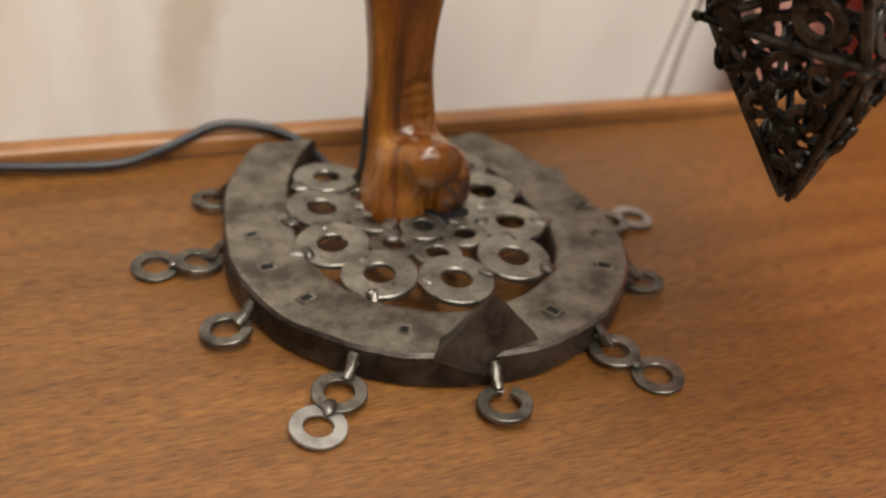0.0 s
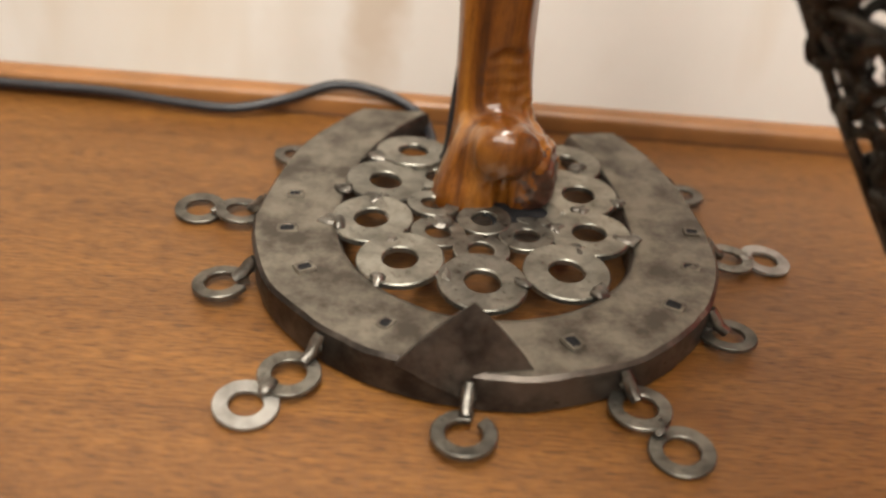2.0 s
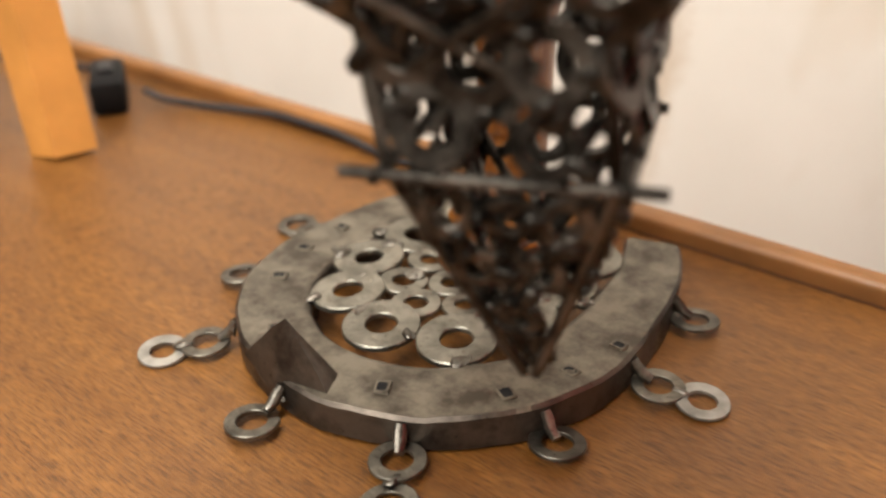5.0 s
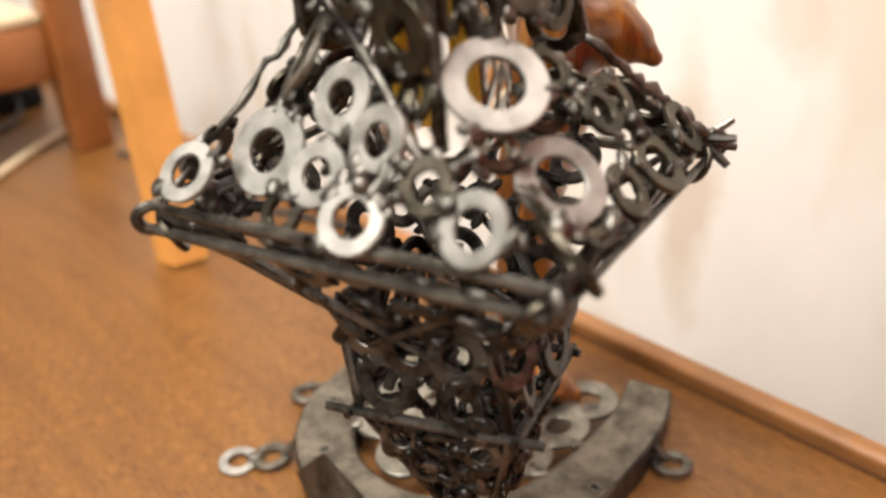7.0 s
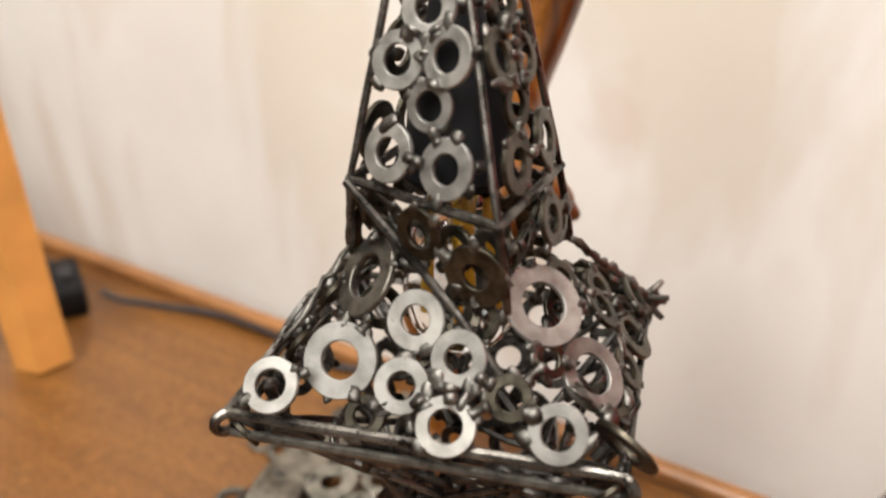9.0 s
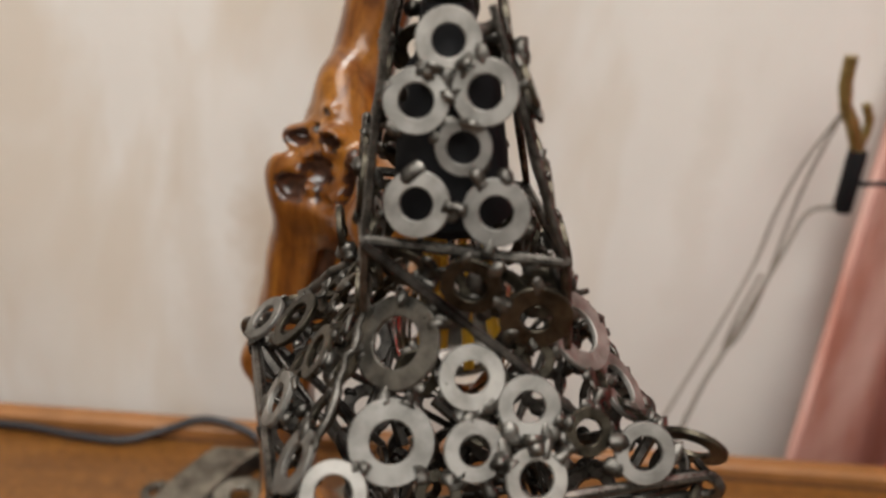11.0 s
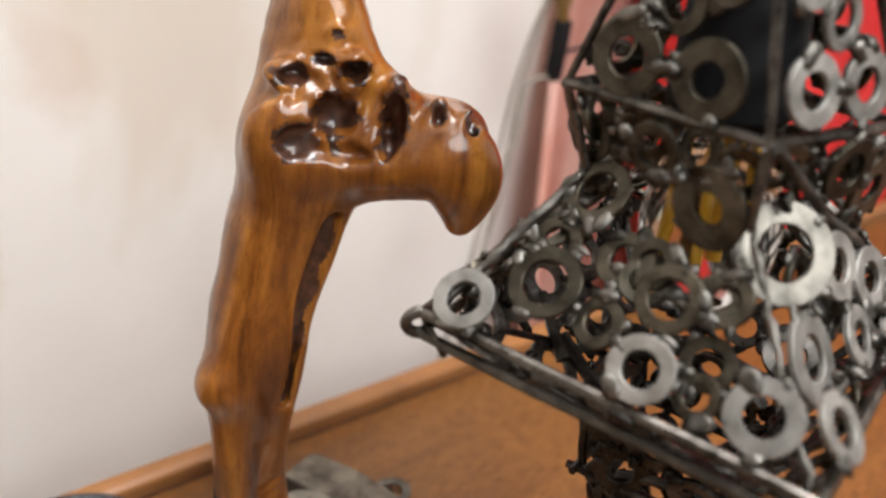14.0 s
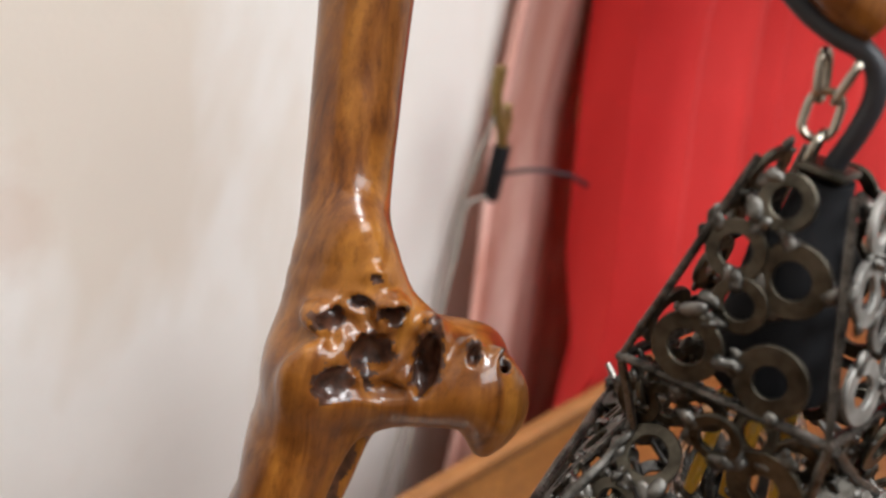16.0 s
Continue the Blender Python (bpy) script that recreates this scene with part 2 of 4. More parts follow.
def sweep(bm, points, radii, sides=12, cap=True, flat=1.0, noise_amp=0.0, noise_scale=60.0):
    """A tube along points, with a radius at each."""
    pts = [Vector(p) for p in points]
    rings, side = [], None
    for i, p in enumerate(pts):
        d = (pts[min(i + 1, len(pts) - 1)] - pts[max(i - 1, 0)]).normalized()
        if side is None:
            side = d.orthogonal().normalized()
        side = (side - d * side.dot(d)).normalized()
        other = d.cross(side)
        ring = []
        for k in range(sides):
            a = 2 * math.pi * k / sides
            off = side * math.cos(a) + other * (math.sin(a) * flat)
            r = radii[i]
            if noise_amp:
                r *= 1 + noise_amp * noise.noise((p + off * r) * noise_scale)
            ring.append(bm.verts.new(p + off * r))
        rings.append(ring)
    for a, b in zip(rings, rings[1:]):
        for k in range(sides):
            bm.faces.new((a[k], a[(k + 1) % sides], b[(k + 1) % sides], b[k]))
    if cap:
        bm.faces.new(rings[0][::-1])
        bm.faces.new(rings[-1])


def smooth_path(points, n=8):
    """Catmull-Rom through points (each may carry further values)."""
    P = [np.array(p, float) for p in points]
    P = [2 * P[0] - P[1]] + P + [2 * P[-1] - P[-2]]
    out = []
    for i in range(1, len(P) - 2):
        for k in range(n):
            t = k / n
            a, b, c, d = P[i - 1], P[i], P[i + 1], P[i + 2]
            out.append(0.5 * (2 * b + (c - a) * t + (2 * a - 5 * b + 4 * c - d) * t * t + (3 * b - a - 3 * c + d) * t**3))
    out.append(P[-2])
    return out


def washer_mesh(name, outer, inner, thick, mat, sides=28, gap=0.0):
    """A flat ring with slightly rounded rims; gap: an opening in it, in degrees."""
    bm = bmesh.new()
    c = thick * 0.16
    prof = [(inner, -thick / 2 + c), (inner + c, -thick / 2), (outer - c, -thick / 2), (outer, -thick / 2 + c),
            (outer, thick / 2 - c), (outer - c, thick / 2), (inner + c, thick / 2), (inner, thick / 2 - c)]
    n = sides if not gap else sides - max(1, round(sides * gap / 360))
    rings = []
    for k in range(n + (1 if gap else 0)):
        a = 2 * math.pi * k / sides
        rings.append([bm.verts.new((r * math.cos(a), r * math.sin(a), z)) for r, z in prof])
    for i in range(n):
        A, B = rings[i], rings[(i + 1) % len(rings)]
        for k in range(8):
            bm.faces.new((A[k], B[k], B[(k + 1) % 8], A[(k + 1) % 8]))
    if gap:
        bm.faces.new(rings[0])
        bm.faces.new(rings[-1][::-1])
    return finish(name, bm, mat)


def blob(bm, at, size, rng, stretch=None, flat=None):
    """A bead of weld metal; flat: the pose in whose plane it has run out."""
    turn = flat.to_3x3().to_4x4() @ pose(0, 0, 0, 0, 0, rng.uniform(0, 360)) if flat else Euler([rng.uniform(0, 6) for _ in range(3)]).to_matrix().to_4x4()
    s = stretch or ((rng.uniform(1.0, 1.9), rng.uniform(0.7, 1.1), rng.uniform(0.4, 0.6)) if flat else (rng.uniform(0.8, 1.8), rng.uniform(0.6, 1.1), rng.uniform(0.45, 0.8)))
    r = bmesh.ops.create_icosphere(bm, subdivisions=2 if flat else 1, radius=size, matrix=Matrix.Translation(at) @ turn @ Matrix.Diagonal((*s, 1)))
    for v in r["verts"]:
        v.co += 0.35 * size * noise.noise_vector(v.co * (0.9 / size))


def rod(bm, a, b, r, sides=8, rng=None):
    a, b = Vector(a), Vector(b)
    d = (b - a) / 6
    pts = [a + d * i for i in range(7)]
    if rng:
        pts = [p + Vector([rng.uniform(-0.12, 0.12) * r for _ in range(3)]) for p in pts]
    rad = [r * 0.82] + [r] * 5 + [r * 0.82]
    sweep(bm, pts, rad, sides)


# ---- room ----
WALL_Y, TABLE_Y = 0.238, 0.1125


def slab(name, lo, hi, mat, label, category, bevel=0.0):
    bm = bmesh.new()
    box(bm, lo, hi, bevel)
    return tagged(new(name, finish(name, bm, mat, False)), label, category, kind="structure")


slab("wall_back", (-1.6, WALL_Y, -0.75), (2.3, WALL_Y + 0.1, 2.2), PLASTER, "white painted plaster wall behind the wooden table", "wall")
# the left and front walls are unseen, greyed to cut bounced light
slab("wall_left", (-1.7, -2.6, -0.75), (-1.6, WALL_Y + 0.1, 2.2), BOUNCE_CUT_GREY, "unseen warm grey wall added to cut bounced light", "wall")
slab("wall_right", (2.3, -2.6, -0.75), (2.4, WALL_Y + 0.1, 2.2), PLASTER, "plain white plaster wall", "wall")
slab("wall_front", (-1.7, -2.7, -0.75), (2.4, -2.6, 2.2), BOUNCE_CUT_GREY, "unseen warm grey wall added to cut bounced light", "wall")
slab("ceiling", (-1.7, -2.7, 2.2), (2.4, WALL_Y + 0.1, 2.3), CEILING_PAINT, "plain white painted ceiling", "ceiling")
slab("floor", (-1.7, -2.7, -0.85), (2.4, WALL_Y + 0.1, -0.75), FLOOR_WOOD, "plain brown wooden floor", "floor")

# ---- table ----
table = tagged(new("table"), "orange-brown oak veneer table standing against the white wall", "table")
table.location = (0, 0, -0.75)
bm = bmesh.new()
box(bm, (-0.95, -0.42, 0.72), (1.3, TABLE_Y, 0.75), 0.002)
part("tabletop", bm, TABLE_WOOD, table, "wood-grained tabletop with a satin varnish")
for x in (-0.88, 1.22):
    for y in (-0.36, 0.05):
        bm = bmesh.new()
        box(bm, (x - 0.025, y - 0.025, 0), (x + 0.025, y + 0.025, 0.72), 0.003)
        part("leg", bm, TABLE_WOOD, table)
bm = bmesh.new()
strip = smooth_path([(0.0, 0.0), (0.0, 0.0055), (-0.001, 0.0075), (-0.004, 0.0085), (-0.0075, 0.0085)], 3)
bmesh_profile = [(TABLE_Y - 0.0085 - y, 0.7495 + z) for y, z in strip] + [(TABLE_Y, 0.758), (TABLE_Y, 0.7495)]
ends = [[bm.verts.new((x, y, z)) for y, z in bmesh_profile] for x in (-0.95, 1.3)]
for k in range(len(bmesh_profile)):
    q = (k + 1) % len(bmesh_profile)
    bm.faces.new((ends[0][k], ends[0][q], ends[1][q], ends[1][k]))
for e in ends:
    bm.faces.new(e)
part("edge_strip", bm, STRIP_WOOD, table, "low rounded wooden strip along the back edge")
# dark strip drawn for the shadow gap between edge strip and tabletop
bm = bmesh.new()
box(bm, (-0.95, TABLE_Y - 0.0098, 0.7495), (1.3, TABLE_Y - 0.0086, 0.7504))
part("shadow_gap_line", bm, DARK_WOOD_AND_SHADE, table, "dark line drawn for the shadow gap at the foot of the strip")

# ---- lamp stand ----
lamp = tagged(new("lamp_stand"), "lamp stand of varnished crooked branch on a welded horseshoe base", "lamp stand")
TOP = 0.012


def shoe_rim(a, inner):
    """The horseshoe's rim at angle a from the toe (degrees, positive towards +x)."""
    t = radians(a)
    rx, y0, front, back = (0.0687, 0.008, 0.0663, 0.105) if not inner else (0.0440, 0.012, 0.0465, 0.086)
    c = -math.cos(t)
    return rx * math.sin(t), y0 + c * (front if c < 0 else back)


def heel_angle(inner, right):
    """Where the rim ends: the right branch is cut shorter and slanting."""
    y0, back = (0.008, 0.105) if not inner else (0.012, 0.086)
    end = (0.0765 if inner else 0.0825) if right else (0.0880 if inner else 0.0865)
    return math.degrees(math.acos(-(end - y0) / back))


bm = bmesh.new()
prev = None
N = 76
for i in range(N + 1):
    f = 2 * i / N - 1
    xo, yo = shoe_rim(f * heel_angle(False, f > 0), False)
    xi, yi = shoe_rim(f * heel_angle(True, f > 0), True)
    o, i2 = Vector((xo, yo, 0)), Vector((xi, yi, 0))
    d = (o - i2).normalized()
    b = 0.0011
    mid = o.lerp(i2, 0.55)
    ring = [bm.verts.new(p) for p in (o - d * b, o + Vector((0, 0, b)), o + Vector((0, 0, TOP - b)), o - d * b + Vector((0, 0, TOP)), o.lerp(i2, 0.3) + Vector((0, 0, TOP)), mid + Vector((0, 0, TOP - 0.0003)),
                                      i2 + d * b * 3 + Vector((0, 0, TOP)), i2 + d * b + Vector((0, 0, TOP - 0.0006)), i2 + Vector((0, 0, TOP - 0.002)), i2)]
    n = len(ring)
    if prev:
        for k in range(n):
            bm.faces.new((prev[k], prev[(k + 1) % n], ring[(k + 1) % n], ring[k]))
    else:
        bm.faces.new(ring[::-1])
    prev = ring
bm.faces.new(prev)
for v in bm.verts:
    v.co += 0.0007 * noise.noise_vector(v.co * 60) + 0.0003 * noise.noise_vector(v.co * 240)
    v.co.z = max(v.co.z, 0.0002)
shoe = part("horseshoe", bm, SHOE_STEEL, lamp, "worn grey forged steel horseshoe with nail holes")
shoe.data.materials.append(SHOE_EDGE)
# faces that do not look upward take the darker steel
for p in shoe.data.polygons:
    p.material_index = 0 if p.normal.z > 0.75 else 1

# toe clip: a thick triangular tongue of steel, bent up at the toe
bm = bmesh.new()
V = [bm.verts.new(p) for p in ((-0.0240, -0.0562, 0.0112), (0.0128, -0.0545, 0.0112), (0.0075, -0.0455, 0.0112), (-0.0185, -0.047, 0.0112), (-0.0048, -0.0535, 0.0312), (-0.005, -0.0592, 0.0035), (-0.0048, -0.0575, 0.0135))]
for f in ((0, 5, 6), (5, 1, 6), (0, 6, 4), (6, 1, 4), (1, 2, 4), (2, 3, 4), (3, 0, 4), (0, 3, 2, 1), (0, 1, 5)):
    bm.faces.new([V[k] for k in f])
bmesh.ops.subdivide_edges(bm, edges=bm.edges[:], cuts=3, use_grid_fill=True)
bmesh.ops.smooth_vert(bm, verts=bm.verts[:], factor=0.3, use_axis_x=True, use_axis_y=True, use_axis_z=True)
for v in bm.verts:
    v.co += 0.0006 * noise.noise_vector(v.co * 150)
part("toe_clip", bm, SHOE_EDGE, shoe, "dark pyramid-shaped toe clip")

# nail holes, not cut in: black patches paint their dark depth inside raised rims
rng = random.Random(2)
for x, y, turn, size in ((-0.059, 0.02, 5, 0.8), (-0.058, 0.0, 10, 0.95), (-0.050, -0.019, 30, 0.9), (-0.026, -0.041, 60, 0.8),
                         (0.0215, -0.0428, -60, 0.95), (0.0505, -0.0238, -30, 1.0), (0.0588, -0.0045, -10, 0.9), (0.0630, 0.0152, -4, 0.8)):
    bm = bmesh.new()
    out = [(2.3, 1.8), (0.2, 2.0), (-2.2, 1.7), (-2.5, -0.2), (-2.1, -1.9), (0.3, -1.8), (2.4, -1.6), (2.6, 0.3)]
    loops = []
    for grow, z in ((1.35, -0.0004), (1.22, 0.00045), (0.98, 0.00050), (0.82, 0.00030)):
        loops.append([bm.verts.new(Vector((px, py, 0)) * 0.001 * size * grow * (1 + rng.uniform(-0.07, 0.07)) + Vector((0, 0, z))) for px, py in out])
    for A, B in zip(loops, loops[1:]):
        for k in range(8):
            bm.faces.new((A[k], A[(k + 1) % 8], B[(k + 1) % 8], B[k]))
    bottom = bm.faces.new(loops[-1])
    bottom.material_index = 1
    hole = part("nail_hole", bm, SHOE_STEEL, shoe)
    hole.data.materials.append(BLACK_PLASTIC)
    hole.matrix_local = pose(x, y, TOP, 0, 0, turn)

BIG = washer_mesh("washer", 0.0125, 0.0051, 0.0022, BASE_WASHER)
SMALL = washer_mesh("washer", 0.0083, 0.0039, 0.0018, BASE_WASHER)
RING_A = washer_mesh("washer", 0.0080, 0.0044, 0.0013, RING_STEEL)
RING_B = washer_mesh("washer", 0.0080, 0.0042, 0.0013, WASHER_STEEL)
RING_GAP = washer_mesh("washer", 0.0080, 0.0045, 0.0018, RING_STEEL, gap=22)
rng = random.Random(4)
for x, y in ((-0.0012, -0.0193), (0.0226, -0.0113), (-0.0243, -0.011), (0.0311, 0.0100), (-0.0343, 0.0093), (0.0300, 0.0330), (-0.0321, 0.0329), (0.0272, 0.0545), (-0.0245, 0.055)):
    piece("washer", BIG, lamp, pose(x, y, 0.0112, rng.uniform(-4, 4), rng.uniform(-4, 4), rng.uniform(0, 360)))
for x, y in ((-0.0014, -0.0028), (0.0122, 0.0066), (-0.0142, 0.0054), (-0.0004, 0.0146), (-0.0162, 0.0219), (0.0152, 0.0212), (0.0135, 0.0385), (-0.0155, 0.0395), (-0.002, 0.056)):
    piece("washer", SMALL, lamp, pose(x, y, 0.0108, rng.uniform(-4, 4), rng.uniform(-4, 4), rng.uniform(0, 360)))
welds = bmesh.new()
for x, y in ((-0.031, -0.021), (-0.012, -0.018), (0.011, -0.018), (0.032, -0.020), (0.042, 0.008), (0.041, 0.030), (-0.045, 0.007), (-0.044, 0.026), (0.026, 0.0005), (-0.029, -0.001),
             (0.030, 0.023), (-0.034, 0.02), (-0.013, 0.010), (0.02, 0.0125), (-0.026, 0.0125), (0.032, 0.052), (-0.036, 0.049)):
    for _ in range(3):
        blob(welds, (x + rng.uniform(-1, 1) * 0.0016, y + rng.uniform(-1, 1) * 0.0014, 0.0118), rng.uniform(0.0015, 0.0026), rng, flat=pose(0, 0, 0))

# small rings welded round the rim, singly or in pairs
for rings in (((-0.005, -0.0691, "g"),), ((-0.0485, -0.0525, "a"), (-0.0571, -0.0630, "b")), ((-0.0738, -0.0170, "g"),), ((-0.0765, 0.0220, "a"), (-0.0900, 0.0240, "a")), ((-0.0655, 0.0618, "a"),),
              ((0.0383, -0.0555, "a"), (0.0466, -0.0680, "a")), ((0.0675, -0.0235, "a"),), ((0.0766, 0.0157, "a"), (0.0893, 0.0187, "b")), ((0.0690, 0.0545, "a"),)):
    a = math.degrees(math.atan2(rings[0][0], -(rings[0][1] - 0.008)))
    c = Vector((rings[0][0], rings[0][1], 0))
    edge = min((Vector((*shoe_rim(a + k, False), 0)) for k in range(-14, 15)), key=lambda p: (p - c).length)
    d = (c - edge).normalized()
    for k, (x, y, which) in enumerate(rings):
        me = {"g": RING_GAP, "a": RING_A, "b": RING_B}[which]
        piece("washer", me, lamp, pose(x, y, 0.0030 - 0.0014 * k, rng.uniform(-5, 5), rng.uniform(-5, 5), math.degrees(math.atan2(d.y, d.x)) + 165))
    sweep(welds, [edge + Vector((0, 0, 0.0095)) - d * 0.0002, edge + d * 0.0012 + Vector((0, 0, 0.0078)), edge + d * 0.0032 + Vector((0, 0, 0.0054)), edge + d * 0.0058 + Vector((0, 0, 0.004))],
          [0.0015, 0.0018, 0.0016, 0.0014], 9, noise_amp=0.4, noise_scale=500)
    blob(welds, edge + d * 0.001 + Vector((0, 0, 0.0062)), 0.0018, rng)
    if len(rings) == 2:
        x, y = (rings[0][0] + rings[1][0]) / 2, (rings[0][1] + rings[1][1]) / 2
        blob(welds, (x, y, 0.0030), 0.0022, rng, flat=pose(0, 0, 0))
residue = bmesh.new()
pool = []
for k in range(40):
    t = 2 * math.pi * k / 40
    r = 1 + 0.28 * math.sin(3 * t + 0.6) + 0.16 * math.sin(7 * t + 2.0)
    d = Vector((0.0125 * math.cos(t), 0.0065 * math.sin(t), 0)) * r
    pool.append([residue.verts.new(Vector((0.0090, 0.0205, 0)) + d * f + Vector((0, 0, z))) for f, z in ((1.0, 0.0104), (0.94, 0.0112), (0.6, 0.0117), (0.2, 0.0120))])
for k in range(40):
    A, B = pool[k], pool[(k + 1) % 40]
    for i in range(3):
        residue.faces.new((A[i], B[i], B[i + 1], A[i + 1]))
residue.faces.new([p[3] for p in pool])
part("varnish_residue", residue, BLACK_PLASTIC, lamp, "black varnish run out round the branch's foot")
tagged(part("weld_metal", welds, BASE_WELD, lamp, "grey beads of weld metal"), kind="stuff")

# the branch: smoothly joined limbs with hollows carved in, meshed on a fine grid
CELL = 0.00105
LOW, HIGH = np.array((-0.032, -0.006, 0.0085)), np.array((0.084, 0.106, 0.312))
SIZE = np.ceil((HIGH - LOW) / CELL).astype(int)
field = np.full(SIZE, 0.02, np.float32)
AX = [LOW[i] + CELL * np.arange(SIZE[i], dtype=np.float32) for i in range(3)]


def block(lo, hi):
    a = np.clip(((np.array(lo) - LOW) / CELL).astype(int), 0, SIZE)
    b = np.clip(((np.array(hi) - LOW) / CELL).astype(int) + 1, 0, SIZE)
    sl = tuple(slice(p, q) for p, q in zip(a, b))
    return sl, np.meshgrid(*(AX[i][sl[i]] for i in range(3)), indexing="ij")


def soft_min(a, b, k):
    h = np.maximum(k - np.abs(a - b), 0) / k
    return np.minimum(a, b) - h * h * k * 0.25


def add_limb(points, k=0.004, carve=False):
    """A bent limb through points with radii, joined to the field (or cut out of it) with a soft seam."""
    P = np.array(points, float)
    m = P[:, 3].max() + 0.014
    sl, g = block(P[:, :3].min(0) - m, P[:, :3].max(0) + m)
    if not g[0].size:
        return
    limb = np.full(g[0].shape, 0.02, np.float32)
    for a, b in zip(P, P[1:]):
        d = b[:3] - a[:3]
        t = np.clip(sum((g[i] - a[i]) * d[i] for i in range(3)) / max(d @ d, 1e-12), 0, 1)
        dist = np.sqrt(sum((g[i] - a[i] - t * d[i]) ** 2 for i in range(3))) - (a[3] + (b[3] - a[3]) * t)
        np.minimum(limb, dist.astype(np.float32), out=limb)
    field[sl] = -soft_min(-field[sl], limb, k) if carve else soft_min(field[sl], limb, k)


def add_ball(at, radii, k=0.003, carve=False, turn=0.0):
    m = max(radii) + 0.01
    sl, g = block(np.array(at) - m, np.array(at) + m)
    c, q = math.cos(radians(turn)), math.sin(radians(turn))
    x, y, z = (g[i] - at[i] for i in range(3))
    x, y = c * x + q * y, c * y - q * x
    dist = ((np.sqrt((x / radii[0]) ** 2 + (y / radii[1]) ** 2 + (z / radii[2]) ** 2) - 1) * min(radii)).astype(np.float32)
    field[sl] = -soft_min(-field[sl], dist, k) if carve else soft_min(field[sl], dist, k)


TRUNK = [(0.000, 0.041, 0.004, 0.0165), (0.0005, 0.0440, 0.020, 0.0145), (0.0002, 0.0465, 0.035, 0.0128), (0.0000, 0.0481, 0.050, 0.0126), (0.0000, 0.0494, 0.065, 0.0130), (-0.0008, 0.0505, 0.080, 0.0136),
         (-0.0012, 0.0515, 0.095, 0.0142), (0.0010, 0.0525, 0.110, 0.0142), (0.0055, 0.0536, 0.125, 0.0142), (0.0105, 0.0545, 0.140, 0.0152), (0.0165, 0.0550, 0.160, 0.0178), (0.0225, 0.0570, 0.183, 0.0168),
         (0.0262, 0.0650, 0.204, 0.0130), (0.0306, 0.0720, 0.222, 0.0121), (0.0336, 0.0762, 0.236, 0.0122), (0.0366, 0.0803, 0.250, 0.0124), (0.0397, 0.0843, 0.270, 0.0129), (0.0427, 0.0880, 0.290, 0.0134), (0.0470, 0.0900, 0.315, 0.0138)]
add_limb(smooth_path(TRUNK, 3))
add_ball((-0.0120, 0.0500, 0.092), (0.0065, 0.0080, 0.0080), 0.006)
add_ball((0.0040, 0.0640, 0.113), (0.0080, 0.0070, 0.0110), 0.008)
add_limb([(0.0215, 0.0550, 0.2090, 0.005), (0.0270, 0.0450, 0.1910, 0.007), (0.0360, 0.0320, 0.1800, 0.006)], 0.012)
add_limb([(0.0090, 0.0550, 0.1390, 0.009), (0.0220, 0.0470, 0.1590, 0.007), (0.0320, 0.0340, 0.1650, 0.007)], 0.014)
BEAK = smooth_path([(0.0160, 0.0530, 0.1670, 0.0165), (0.0260, 0.0410, 0.1670, 0.0125), (0.0370, 0.0270, 0.1700, 0.0098), (0.0430, 0.0205, 0.1730, 0.0112), (0.0462, 0.0160, 0.1680, 0.0100), (0.0467, 0.0145, 0.1600, 0.0062), (0.0457, 0.0140, 0.1545, 0.0030)], 4)
add_limb([(*p[:3], p[3] + 0.0018) for p in BEAK], 0.005)
add_limb([(0.022, 0.055, 0.170, 0.0150), (0.040, 0.040, 0.173, 0.0122), (0.052, 0.030, 0.1735, 0.0105)], 0.008)
add_limb([(0.049, 0.031, 0.173, 0.0090), (0.0580, 0.0360, 0.1695, 0.0060), (0.0638, 0.0388, 0.1640, 0.0022)], 0.005)
add_limb([(0.022, 0.046, 0.154, 0.0070), (0.0165, 0.0455, 0.135, 0.0075), (0.0085, 0.0445, 0.110, 0.0075), (0.0040, 0.0430, 0.085, 0.0070), (0.0020, 0.0420, 0.055, 0.0060)], 0.0035)
# foot: a sawn knot, a burl and a flared toe
add_limb([(0.001, 0.034, 0.026, 0.0125), (0.0038, 0.0240, 0.0312, 0.0098)], 0.004)
add_ball((0.0040, 0.0200, 0.0314), (0.0098, 0.0042, 0.0090), 0.0015, turn=10)
add_ball((0.0115, 0.0325, 0.020), (0.0100, 0.0125, 0.0135), 0.0025)
add_ball((-0.0060, 0.0290, 0.011), (0.0110, 0.0090, 0.0100), 0.012)
add_limb([(0.006, 0.044, 0.020, 0.0120), (0.0150, 0.0490, 0.0150, 0.0070), (0.0205, 0.0520, 0.0125, 0.0040)], 0.005)
# grooves and hollows
SEAM = [(0.0190, 0.0395, 0.147), (0.0135, 0.0390, 0.127), (0.0078, 0.0385, 0.108), (0.0045, 0.0380, 0.088)]
add_limb([(p[0], p[1] + 0.0012, p[2], 0.0030) for p in SEAM], 0.0035, True)
add_limb([(0.0045, 0.0210, 0.0215, 0.0014), (0.0050, 0.0235, 0.0100, 0.0022)], 0.002, True)
add_limb([(0.0130, 0.0230, 0.0225, 0.0012), (0.0150, 0.0250, 0.031, 0.0012), (0.0105, 0.0250, 0.041, 0.0011), (-0.0005, 0.0245, 0.0435, 0.0009)], 0.0015, True)
